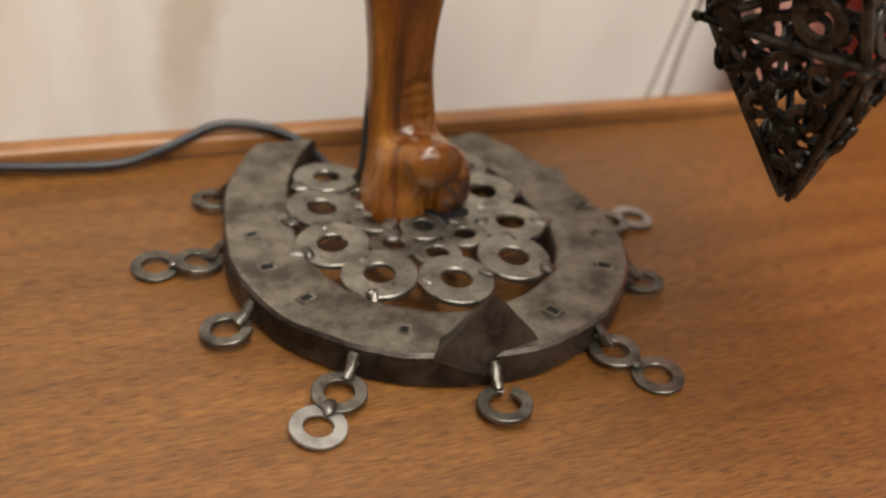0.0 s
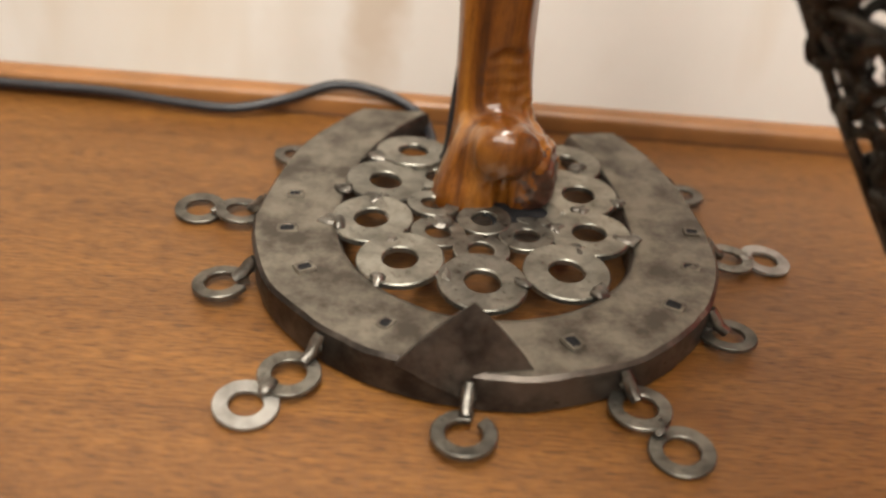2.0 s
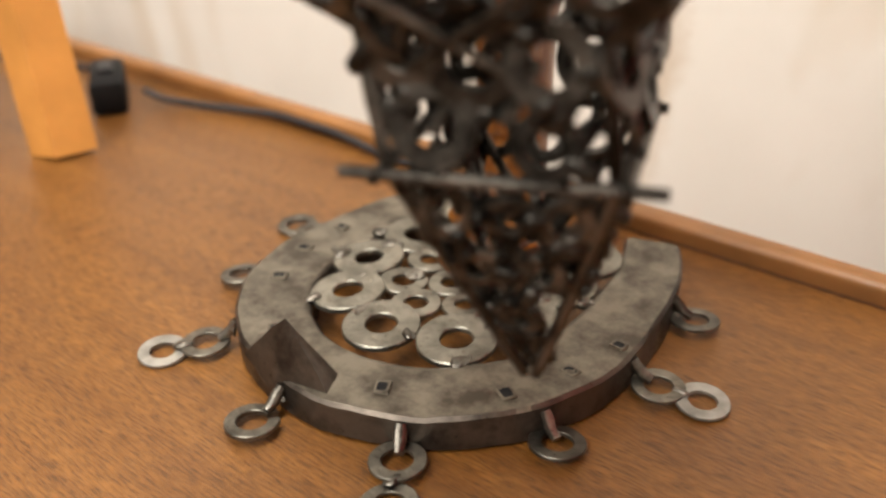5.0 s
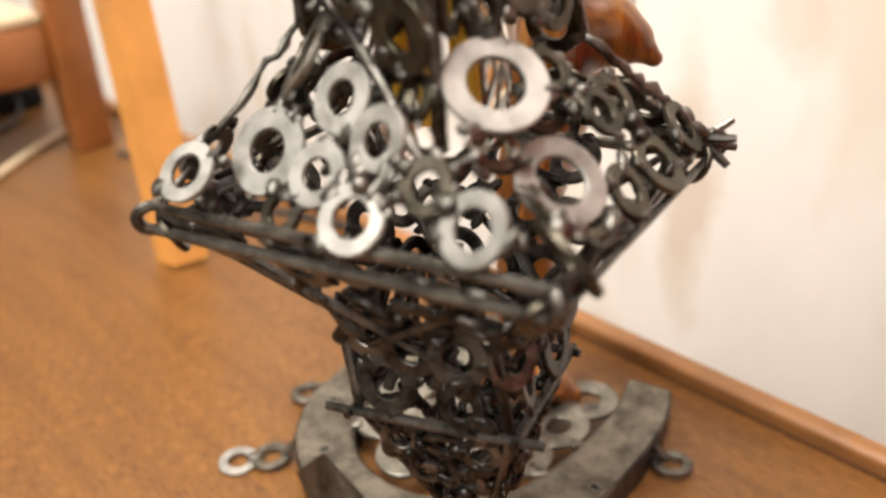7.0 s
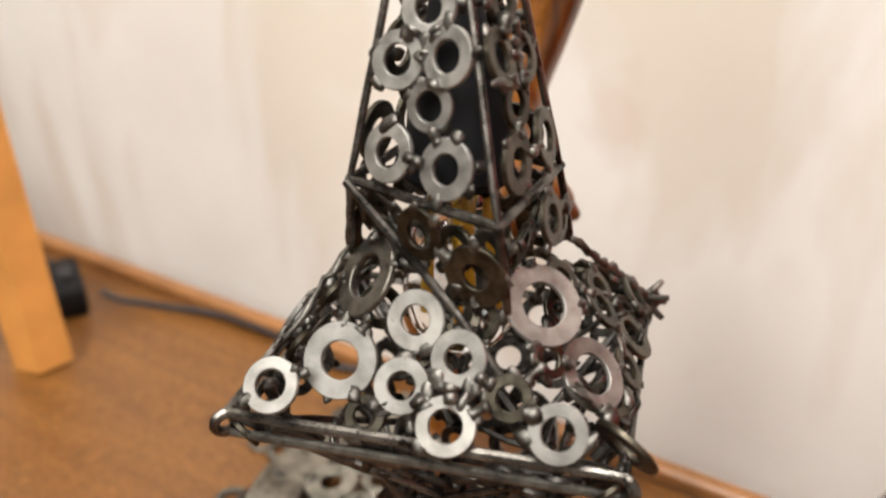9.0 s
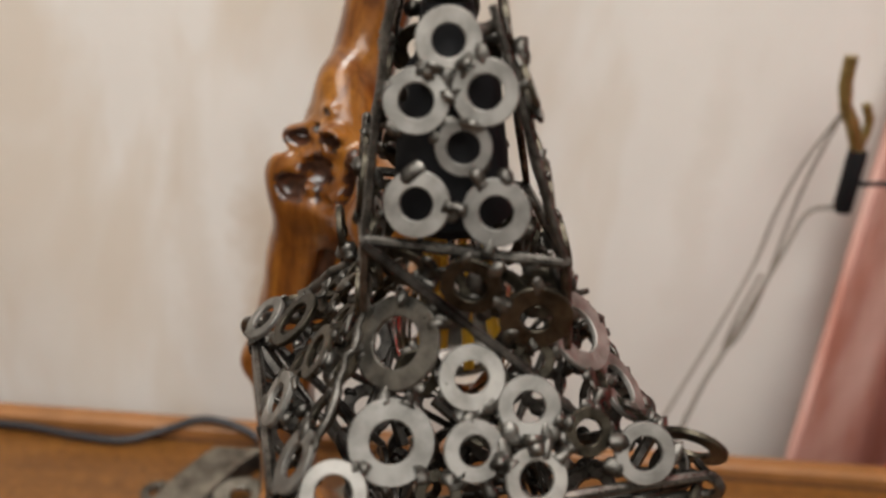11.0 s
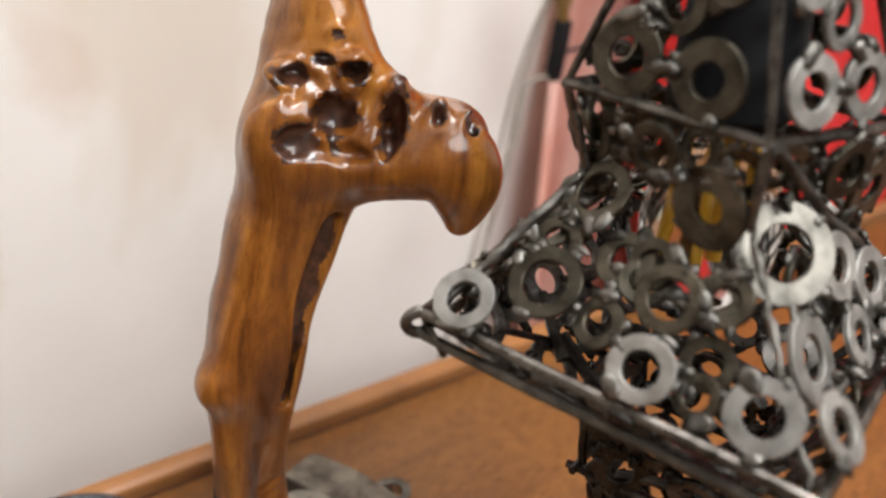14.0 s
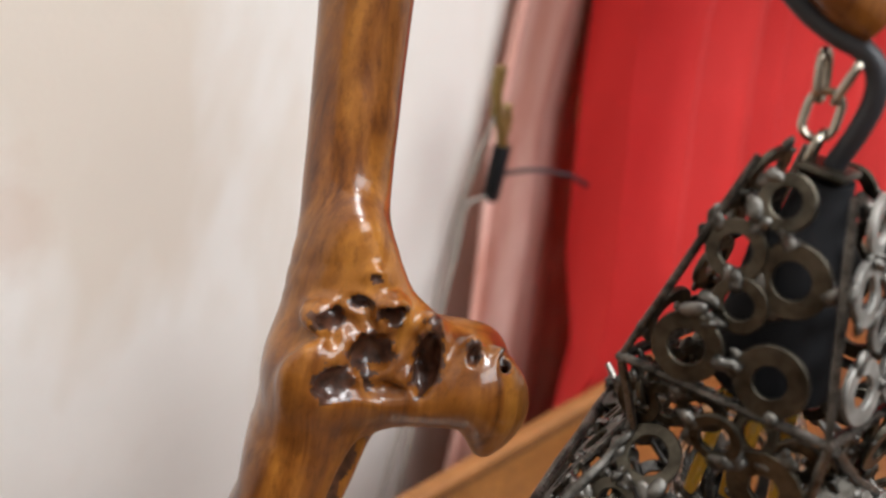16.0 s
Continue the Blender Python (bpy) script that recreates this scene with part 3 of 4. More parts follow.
# bark creases across the trunk over the knot
for k in range(4):
    z = 0.0420 + 0.0042 * k
    add_limb([(-0.0045 + 0.001 * k, 0.0345 + 0.0004 * k, z - 0.0010, 0.0010), (0.0025, 0.0335 + 0.0006 * k, z + 0.0006, 0.0019), (0.0080, 0.0360 + 0.0004 * k, z - 0.0004, 0.0017), (0.0120, 0.0405, z + 0.001, 0.0010)], 0.0010, True)
HOLLOWS = [((0.0070, 0.0470, 0.1905), (0.0046, 0.0055, 0.0026), 40), ((0.0132, 0.0423, 0.1952), (0.0038, 0.0035, 0.0016), 40), ((0.0197, 0.0355, 0.1942), (0.0035, 0.0065, 0.0033), 40), ((0.0178, 0.0420, 0.2022), (0.0016, 0.0030, 0.0014), 40),
           ((0.0045, 0.0406, 0.1742), (0.0066, 0.0040, 0.0057), 35), ((0.0151, 0.0370, 0.1812), (0.0054, 0.0062, 0.0054), 40), ((0.0157, 0.0320, 0.1723), (0.0046, 0.0030, 0.0018), 40), ((0.0282, 0.0275, 0.1815), (0.0036, 0.0075, 0.0100), 45),
           ((0.0364, 0.0188, 0.1848), (0.0021, 0.0032, 0.0040), 35), ((0.0432, 0.0130, 0.1840), (0.0024, 0.0042, 0.0036), 35), ((0.0450, 0.0115, 0.1775), (0.0020, 0.0030, 0.0026), 35)]
for i, (at, radii, turn) in enumerate(HOLLOWS):
    rim = 1.4 if i < 7 else 1.1
    add_ball(np.array(at) + (0.0012, 0.0018, 0), (radii[0] * rim, radii[1] * 0.85, radii[2] * rim), 0.003, False, -turn)
for at, radii, turn in HOLLOWS:
    add_ball(at, radii, 0.0026, True, -turn)
    for _ in range(3):
        off = np.array([random.uniform(-0.6, 0.6) * radii[i] for i in range(3)])
        add_ball(np.array(at) + off + (0.001, 0.001, 0), [r * random.uniform(0.35, 0.6) for r in radii], 0.0008, True, -turn + random.uniform(-40, 40))
g = np.meshgrid(*AX, indexing="ij")
wave = random.Random(8)
for freq, amp in ((110, 0.0005), (170, 0.0004), (260, 0.00025), (420, 0.00008), (600, 0.00004)):
    for _ in range(2):
        d = Vector((wave.uniform(-1, 1), wave.uniform(-1, 1), wave.uniform(-0.35, 0.35))).normalized() * freq
        field += (amp * np.sin(g[0] * d.x + g[1] * d.y + g[2] * d.z + wave.uniform(0, 6) + 0.8 * np.sin(g[2] * freq * 0.3))).astype(np.float32)
# wrinkles of the burl and the knotty head
rough_part = np.clip(1 - np.sqrt((g[0] - 0.016) ** 2 + (g[1] - 0.037) ** 2 + (g[2] - 0.024) ** 2) / 0.021, 0, 1)
field += (0.0016 * rough_part * np.sin(g[0] * 700 + 3 * np.sin(g[2] * 330)) * np.sin(g[2] * 560 + 2 * np.sin(g[1] * 400))).astype(np.float32)

rough_part = np.clip(1.2 - np.sqrt((g[0] - 0.016) ** 2 + (g[1] - 0.037) ** 2 + (g[2] - 0.184) ** 2) / 0.022, 0, 1)
field += (0.0004 * rough_part * np.sin(g[2] * 520 + 2.5 * np.sin((g[0] - g[1]) * 260)) * np.sin((g[0] - g[1]) * 380 + 2 * np.sin(g[2] * 300))).astype(np.float32)


def surface_net(name, f, origin, cell, mat):
    """The surface where the field f changes sign, as a mesh of quads."""
    inside = f < 0
    n = np.array(f.shape) - 1
    total, count = np.zeros((*n, 3), np.float32), np.zeros(n, np.int32)
    corners = [(a, b, c) for a in (0, 1) for b in (0, 1) for c in (0, 1)]

    def at(array, c):
        return array[c[0] : c[0] + n[0], c[1] : c[1] + n[1], c[2] : c[2] + n[2]]

    for p in corners:
        for axis in range(3):
            if p[axis]:
                continue
            q = tuple(v + (i == axis) for i, v in enumerate(p))
            cross = at(inside, p) != at(inside, q)
            fp, fq = at(f, p)[cross], at(f, q)[cross]
            spot = np.tile(np.array(p, np.float32), (len(fp), 1))
            spot[:, axis] += fp / (fp - fq)
            total[cross] += spot
            count[cross] += 1
    used = count > 0
    index = np.full(n, -1)
    index[used] = np.arange(used.sum())
    verts = origin + cell * (np.argwhere(used) + total[used] / count[used][:, None])
    faces = []
    for axis in range(3):
        b, c = (axis + 1) % 3, (axis + 2) % 3
        lo = [slice(None)] * 3
        hi = [slice(None)] * 3
        lo[axis], hi[axis] = slice(0, -1), slice(1, None)
        s0, s1 = inside[tuple(lo)], inside[tuple(hi)]
        spots = np.argwhere(s0 != s1)
        spots = spots[(spots[:, b] > 0) & (spots[:, c] > 0) & (spots[:, b] < n[b]) & (spots[:, c] < n[c])]
        flip = s0[tuple(spots.T)]
        quad = []
        for db, dc in ((0, 0), (1, 0), (1, 1), (0, 1)):
            w = spots.copy()
            w[:, b] -= db
            w[:, c] -= dc
            quad.append(index[tuple(w.T)])
        quad = np.stack(quad, 1)
        quad[~flip] = quad[~flip][:, ::-1]
        faces.append(quad)
    me = bpy.data.meshes.new(name)
    me.from_pydata(verts.tolist(), [], np.concatenate(faces).tolist())
    me.polygons.foreach_set("use_smooth", [True] * len(me.polygons))
    me.materials.append(mat)
    me.update()
    return me


branch = new("branch", surface_net("branch", field, LOW, CELL, BRANCH_WOOD))
branch.parent = lamp
tagged(branch, "glossy varnished crooked branch with knots and hollows")
bm = bmesh.new()
path = smooth_path([(0.0440, 0.0885, 0.298, 0.0135), (0.0480, 0.0860, 0.328, 0.0136), (0.0520, 0.066, 0.352, 0.013), (0.055, 0.036, 0.358, 0.0125), (0.0565, 0.004, 0.345, 0.012), (0.0595, -0.018, 0.318, 0.0105), (0.0615, -0.0310, 0.3030, 0.0085), (0.0640, -0.0430, 0.2960, 0.0070)], 8)
sweep(bm, [p[:3] for p in path], [p[3] for p in path], 28, noise_amp=0.16, noise_scale=45)
part("arched_arm", bm, BRANCH_WOOD, lamp, "bent end of the branch reaching over the lampshade")
# dark faces in the hollows: bark and varnish, with their shade painted in
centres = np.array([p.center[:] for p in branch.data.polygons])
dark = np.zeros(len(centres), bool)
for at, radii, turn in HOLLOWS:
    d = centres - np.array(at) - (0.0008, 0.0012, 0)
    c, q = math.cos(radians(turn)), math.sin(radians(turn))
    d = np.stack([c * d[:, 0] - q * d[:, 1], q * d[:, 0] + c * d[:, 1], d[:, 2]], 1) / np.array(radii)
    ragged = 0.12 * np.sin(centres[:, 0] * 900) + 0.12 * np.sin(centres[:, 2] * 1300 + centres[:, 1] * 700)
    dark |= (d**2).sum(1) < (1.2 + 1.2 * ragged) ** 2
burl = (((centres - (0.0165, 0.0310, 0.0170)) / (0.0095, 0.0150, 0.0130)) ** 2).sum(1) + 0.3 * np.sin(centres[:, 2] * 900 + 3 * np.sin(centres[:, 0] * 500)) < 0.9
# shadow of the groove between the two stems, painted along the seam
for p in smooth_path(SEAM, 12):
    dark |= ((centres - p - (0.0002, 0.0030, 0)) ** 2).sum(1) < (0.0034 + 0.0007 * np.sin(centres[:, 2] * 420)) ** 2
branch.data.materials.append(DARK_WOOD_AND_SHADE)
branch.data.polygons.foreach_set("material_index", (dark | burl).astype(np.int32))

# ---- lampshade ----
SX, SY = 0.068, -0.051
shade = tagged(new("lampshade"), "black lantern-shaped lampshade of welded steel washers hanging from a chain", "lampshade")
shade.matrix_world = pose(SX, SY, 0)


def square(x, y, z, half, turn):
    """Four corners of a level square: 0 is front left, 1 front right, and so round."""
    return [pose(x, y, z, 0, 0, 90 * k + turn) @ Vector((-half, -half, 0)) for k in range(4)]


# the whole hangs a little askew, and the belly is a skewed square
LEVELS = {
    "tip": square(0.015, -0.008, 0.0545, 0.0012, 16),
    "neck": [Vector(p) for p in ((0.0010, -0.0325, 0.1045), (0.0355, -0.0145, 0.1040), (0.0220, 0.0190, 0.1050), (-0.0160, 0.0075, 0.1040))],
    "flank": square(0.0070, -0.0035, 0.1280, 0.0210, 18),
    "belly": [Vector(p) for p in ((-0.035, -0.058, 0.156), (0.062, -0.030, 0.159), (0.036, 0.057, 0.157), (-0.061, 0.030, 0.154))],
    "collar": [Vector(p) for p in ((-0.0220, -0.0210, 0.194), (0.0265, -0.0225, 0.189), (0.0200, 0.0290, 0.187), (-0.0250, 0.0220, 0.190))],
    "waist": [Vector(p) for p in ((-0.0227, -0.0194, 0.2124), (0.0233, -0.0232, 0.2121), (0.0165, 0.0256, 0.2090), (-0.0295, 0.0294, 0.2091))],
    "top": square(-0.0075, 0.0070, 0.2640, 0.0112, -4),
}


def corner(level, k, grow=0.0):
    """A corner of a level, pushed outwards by grow."""
    p = LEVELS[level][k % 4]
    c = sum(LEVELS[level], Vector()) / 4
    d = p - c
    return p + Vector((d.x, d.y, 0)).normalized() * grow * 1.414


def on_face(k, low, high, u, v, out=0.0):
    """The pose of a thing on face k between two levels: u from -1 to 1 across, v from 0 (low) to 1 (high)."""
    if (low, high) == ("belly", "waist"):
        low, high, v = ("belly", "collar", v / 0.58) if v < 0.58 else ("collar", "waist", (v - 0.58) / 0.42)
    if (low, high) == ("neck", "belly"):
        low, high, v = ("neck", "flank", v / 0.5) if v < 0.5 else ("flank", "belly", (v - 0.5) / 0.5)
    a, b, c, d = corner(low, k), corner(low, k + 1), corner(high, k), corner(high, k + 1)
    f = (u + 1) / 2
    left, right = a.lerp(c, v), b.lerp(d, v)
    s = (right - left).normalized()
    t = c.lerp(d, f) - a.lerp(b, f)
    n = s.cross(t).normalized()
    m = Matrix((s, n.cross(s), n)).transposed().to_4x4()
    m.translation = left.lerp(right, f) + n * out
    return m


WASHERS, PLACED = {}, []


def shade_washer(d, tone, bore=0.53):
    key = (round(d * 2000), tone, bore)
    if key not in WASHERS:
        mat = {"l": WASHER_STEEL, "m": RING_STEEL, "d": DARK_SHADOW_WASHER, "b": BLACK_IRON}[tone]
        WASHERS[key] = washer_mesh("washer", d / 2, d / 2 * bore, 0.0016, mat, 28)
    return WASHERS[key]


shade_welds, dark_welds = bmesh.new(), bmesh.new()
rng = random.Random(11)


def set_washers(k, low, high, rows, tilt=6, out=0.0):
    """Rows of u, v, diameter, tone and, where they differ, millimetres proud of the face, bore, turn about the upright."""
    for u, v, d, tone, *more in rows:
        proud, bore, lean = (list(more) + [0.0, 0.53, 0.0][len(more):])
        m = on_face(k, low, high, u, v, out + proud * 0.001 + 0.0008 + rng.uniform(0, 0.0006)) @ pose(0, 0, 0, rng.uniform(-tilt, tilt), rng.uniform(-tilt, tilt) + lean, rng.uniform(0, 360) if not lean else 0)
        piece("washer", shade_washer(d, tone, bore), shade, m)
        PLACED.append((m, d / 2, tone))
        for _ in range(3):
            a = rng.uniform(0, 6.283)
            at = m @ Vector((d / 2 * math.cos(a) * rng.uniform(0.92, 1.08), d / 2 * math.sin(a) * rng.uniform(0.92, 1.08), rng.uniform(-0.0004, 0.0006)))
            blob(dark_welds if tone == "b" else shade_welds, at, rng.uniform(0.0013, 0.0024), rng, flat=m)


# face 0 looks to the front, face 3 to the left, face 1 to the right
# tone d puts the shadow of the side and back faces into the colour
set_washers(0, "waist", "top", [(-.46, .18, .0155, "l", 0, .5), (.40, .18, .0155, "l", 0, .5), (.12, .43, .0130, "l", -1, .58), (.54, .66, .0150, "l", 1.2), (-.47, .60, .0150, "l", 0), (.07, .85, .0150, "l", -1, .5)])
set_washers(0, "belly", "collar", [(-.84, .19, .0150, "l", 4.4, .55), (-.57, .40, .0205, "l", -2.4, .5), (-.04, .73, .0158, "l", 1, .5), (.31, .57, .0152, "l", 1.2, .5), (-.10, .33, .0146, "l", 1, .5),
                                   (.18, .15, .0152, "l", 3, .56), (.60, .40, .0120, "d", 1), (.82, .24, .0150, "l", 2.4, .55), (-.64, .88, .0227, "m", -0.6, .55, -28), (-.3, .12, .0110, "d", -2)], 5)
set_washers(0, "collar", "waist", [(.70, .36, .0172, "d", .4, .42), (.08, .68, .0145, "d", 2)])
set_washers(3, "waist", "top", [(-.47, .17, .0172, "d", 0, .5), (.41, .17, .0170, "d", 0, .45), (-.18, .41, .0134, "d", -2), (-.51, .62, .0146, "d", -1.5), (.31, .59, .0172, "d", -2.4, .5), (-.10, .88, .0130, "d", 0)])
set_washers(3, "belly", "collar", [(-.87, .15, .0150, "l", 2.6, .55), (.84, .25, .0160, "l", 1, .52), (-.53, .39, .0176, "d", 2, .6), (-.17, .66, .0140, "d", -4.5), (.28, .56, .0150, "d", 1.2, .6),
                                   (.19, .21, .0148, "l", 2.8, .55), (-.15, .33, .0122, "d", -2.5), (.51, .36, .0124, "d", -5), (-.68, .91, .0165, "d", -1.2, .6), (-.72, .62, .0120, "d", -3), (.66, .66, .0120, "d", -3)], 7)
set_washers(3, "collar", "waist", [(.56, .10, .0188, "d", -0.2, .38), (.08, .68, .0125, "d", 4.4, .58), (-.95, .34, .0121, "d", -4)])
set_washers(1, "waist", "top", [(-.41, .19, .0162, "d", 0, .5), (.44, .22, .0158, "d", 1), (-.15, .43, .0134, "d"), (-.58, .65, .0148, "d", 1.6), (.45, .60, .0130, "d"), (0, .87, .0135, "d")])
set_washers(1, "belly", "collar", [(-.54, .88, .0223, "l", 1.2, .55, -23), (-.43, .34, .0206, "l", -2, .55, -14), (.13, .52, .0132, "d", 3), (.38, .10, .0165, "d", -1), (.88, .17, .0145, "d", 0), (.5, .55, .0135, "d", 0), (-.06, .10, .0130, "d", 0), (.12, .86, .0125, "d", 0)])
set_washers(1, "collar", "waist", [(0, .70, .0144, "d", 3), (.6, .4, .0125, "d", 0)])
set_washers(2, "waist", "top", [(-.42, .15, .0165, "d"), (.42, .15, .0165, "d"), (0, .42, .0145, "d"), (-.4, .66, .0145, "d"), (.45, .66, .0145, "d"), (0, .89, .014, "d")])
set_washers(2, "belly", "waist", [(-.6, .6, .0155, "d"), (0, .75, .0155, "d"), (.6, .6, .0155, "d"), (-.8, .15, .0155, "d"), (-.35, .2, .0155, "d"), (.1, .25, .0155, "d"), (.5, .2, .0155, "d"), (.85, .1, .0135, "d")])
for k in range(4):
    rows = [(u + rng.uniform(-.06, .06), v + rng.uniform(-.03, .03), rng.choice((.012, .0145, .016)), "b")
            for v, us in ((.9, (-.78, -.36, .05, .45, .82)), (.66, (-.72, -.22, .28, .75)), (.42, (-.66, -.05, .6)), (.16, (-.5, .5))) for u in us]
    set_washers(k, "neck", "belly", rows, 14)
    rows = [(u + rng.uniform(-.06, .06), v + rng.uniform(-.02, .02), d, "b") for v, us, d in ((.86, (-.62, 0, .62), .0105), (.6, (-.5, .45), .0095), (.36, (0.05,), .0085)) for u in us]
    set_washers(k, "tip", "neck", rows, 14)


# a ring hanging edge-on over the corner between the front and the right face
m = on_face(1, "belly", "collar", -.86, .06, 0.0030) @ pose(0, 0, 0, 0, 42, 0)
piece("washer", shade_washer(.0185, "d"), shade, m)
PLACED.append((m, .0092, "d"))


# more rings behind the outer ones, and scraps of rod between
for k in range(4):
    set_washers(k, "belly", "waist", [(rng.uniform(-.9, .9), rng.uniform(.05, .5), rng.choice((.0105, .012)), "d") for _ in range(5)] + [(u, .8 + rng.uniform(-.06, .06), .0125, "d") for u in (-.6, -.2, .35, .75)], 22, -0.0035)
# weld bridges from rim to rim
for i, (ma, ra, ta) in enumerate(PLACED):
    near = sorted((((mb.translation - ma.translation).length - ra - rb), j) for j, (mb, rb, tb) in enumerate(PLACED) if j != i)
    for gap, j in near[:3]:
        if j < i and -0.002 < gap < 0.0065:
            mb, rb, tb = PLACED[j]
            d = (mb.translation - ma.translation).normalized()
            a, b = ma.translation + d * (ra - 0.0012), mb.translation - d * (rb - 0.0012)
            if (b - a).length < 0.0015:
                a, b = a - d * 0.0010, b + d * 0.0010
            lift = (ma.to_3x3() @ Vector((0, 0, 1))) * 0.0007
            pts = [a.lerp(b, t) + lift + Vector([rng.uniform(-1, 1) * 0.0005 for _ in range(3)]) for t in (0, .25, .5, .75, 1)]
            w = rng.uniform(0.0013, 0.0023)
            sweep(dark_welds if ta == tb == "b" else shade_welds, pts, [w * k * rng.uniform(.85, 1.2) for k in (1.1, .95, .8, .95, 1.1)], 8, noise_amp=0.3, noise_scale=600)
scraps = bmesh.new()
for k in range(4):
    for low, high, n in (("neck", "belly", 11), ("tip", "neck", 5)):
        for _ in range(n):
            v = rng.uniform(0.08, 0.97)
            a = on_face(k, low, high, rng.uniform(-.95, .95), v, rng.uniform(-.0015, .001)).translation
            b = on_face(k, low, high, rng.uniform(-.95, .95), min(1, max(0.02, v + rng.uniform(-.3, .3))), rng.uniform(-.004, .001)).translation
            if (a - b).length < 0.024:
                sweep(scraps, [a, a.lerp(b, .5) + Vector([rng.uniform(-1, 1) * .0015 for _ in range(3)]), b], [rng.uniform(.0010, .0021) for _ in range(3)], 6)


def shade_rod(a, b, r, mat, name="rod"):
    bm = bmesh.new()
    rod(bm, a, b, r, 8, rng)
    return part(name, bm, mat, shade)


for k in range(4):
    a, b = corner("waist", k), corner("waist", k + 1)
    over = (b - a).normalized() * 0.0008
    shade_rod(a - over, b + over, 0.0014, ROD_STEEL, "waist_rod")
    for dz, mat in ((0.0015, ROD_STEEL), (-0.0045, RING_STEEL)):
        a, b = corner("belly", k, 0.001) + Vector((0, 0, dz)), corner("belly", k + 1, 0.001) + Vector((0, 0, dz))
        if k == 1:
            b = a.lerp(b, 0.06) if dz > 0 else b
        shade_rod(a, b, 0.0015 if k != 1 else 0.0011, mat if k != 1 else BLACK_IRON, "belly_rod")
    a, b = corner("neck", k, 0.0015), corner("neck", k + 1, 0.0015)
    over = (b - a).normalized() * (0.0070 if k == 0 else 0.0025)
    shade_rod(a - over, b + over, 0.0014, BLACK_IRON, "neck_rod")
    shade_rod(corner("waist", k), corner("top", k), 0.0011, ROD_STEEL, "corner_rod")
    a, b = corner("belly", k), corner("collar", k)
    pts = [a.lerp(b, t / 19) + Vector([rng.uniform(-1, 1) * 0.0007 for _ in range(3)]) for t in range(20)]
    if k != 1:
        sweep(shade_welds, pts, [rng.uniform(0.0006, 0.0012) * (1 if k == 0 else 1.6) for _ in pts], 8, noise_amp=0.45, noise_scale=420)
    shade_rod(corner("collar", k), corner("waist", k), 0.0012, ROD_STEEL, "corner_rod")
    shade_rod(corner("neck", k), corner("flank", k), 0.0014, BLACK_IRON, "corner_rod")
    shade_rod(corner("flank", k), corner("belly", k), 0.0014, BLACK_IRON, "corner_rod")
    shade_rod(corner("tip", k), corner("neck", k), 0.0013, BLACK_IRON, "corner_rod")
    # crossing rods on the sloping face
    p = [on_face(k, "belly", "waist", u, v, 0.0018).translation for u, v in ((-1, 1), (.05, .62), (.36, .50), (.60, .30))]
    if k in (0, 2):
        shade_rod(p[0], p[1], 0.0014, BLACK_IRON if k == 0 else ROD_STEEL, "brace")
        shade_rod(p[1], p[2], 0.0013, BLACK_IRON if k == 0 else ROD_STEEL, "brace")
        shade_rod(p[2], p[3], 0.0013, BLACK_IRON if k == 0 else ROD_STEEL, "brace")
    for low, high, mat in (("neck", "belly", BLACK_IRON), ("tip", "neck", BLACK_IRON)):
        p = [on_face(k, low, high, u, v).translation for u, v in ((-.9, .95), (.6, .3), (.8, .85), (-.7, .35))]
        shade_rod(p[0], p[1], 0.0011, mat, "brace")
        shade_rod(p[2], p[3], 0.0011, mat, "brace")
    c = corner("belly", k, 0.001)
    d = Vector((c.x, c.y, 0)).normalized()
    bm = bmesh.new()
    arc = [c + d * (0.0035 * math.sin(t)) + Vector((0, 0, -0.0015 + 0.0030 * math.cos(t))) for t in (i * math.pi / 8 for i in range(9))]
    sweep(bm, arc, [0.0015] * 9, 8)
    part("rod_bend", bm, ROD_STEEL, shade)
    piece("washer", shade_washer(0.011, "d"), shade, Matrix.Translation(c - d * 0.004 + Vector((0, 0, -0.006))) @ pose(0, 0, 0, 60, 0, 90 * k + 160))
for dx, dy, dz in ((0.010, 0.004, 0.001), (0.007, 0.009, -0.003), (0.009, 0.001, -0.006), (0.004, 0.010, 0.004)):
    c = corner("belly", 2)
    shade_rod(c - Vector((dx, dy, dz)), c + Vector((dx * .7, dy * .7, dz)), 0.0012, ROD_STEEL, "rod_end")
tagged(part("weld_metal", shade_welds, WELD_STEEL, shade, "shiny beads of weld metal"), kind="stuff")
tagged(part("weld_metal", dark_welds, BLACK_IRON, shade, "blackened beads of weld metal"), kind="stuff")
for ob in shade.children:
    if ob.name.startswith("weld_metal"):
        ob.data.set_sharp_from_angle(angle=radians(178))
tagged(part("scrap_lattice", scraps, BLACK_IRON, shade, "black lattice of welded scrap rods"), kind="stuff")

bm = bmesh.new()
box(bm, (-0.0135, 0.0015, 0.2630), (-0.0015, 0.0125, 0.2650), 0.001)
part("top_cap", bm, DARK_SHADOW_WASHER, shade, "small square steel cap")


def on_axis(z):
    """The middle of the shade at a height."""
    return (-0.0025 - 0.0050 * (z - 0.206) / 0.058, 0.0030 + 0.0040 * (z - 0.206) / 0.058, z)


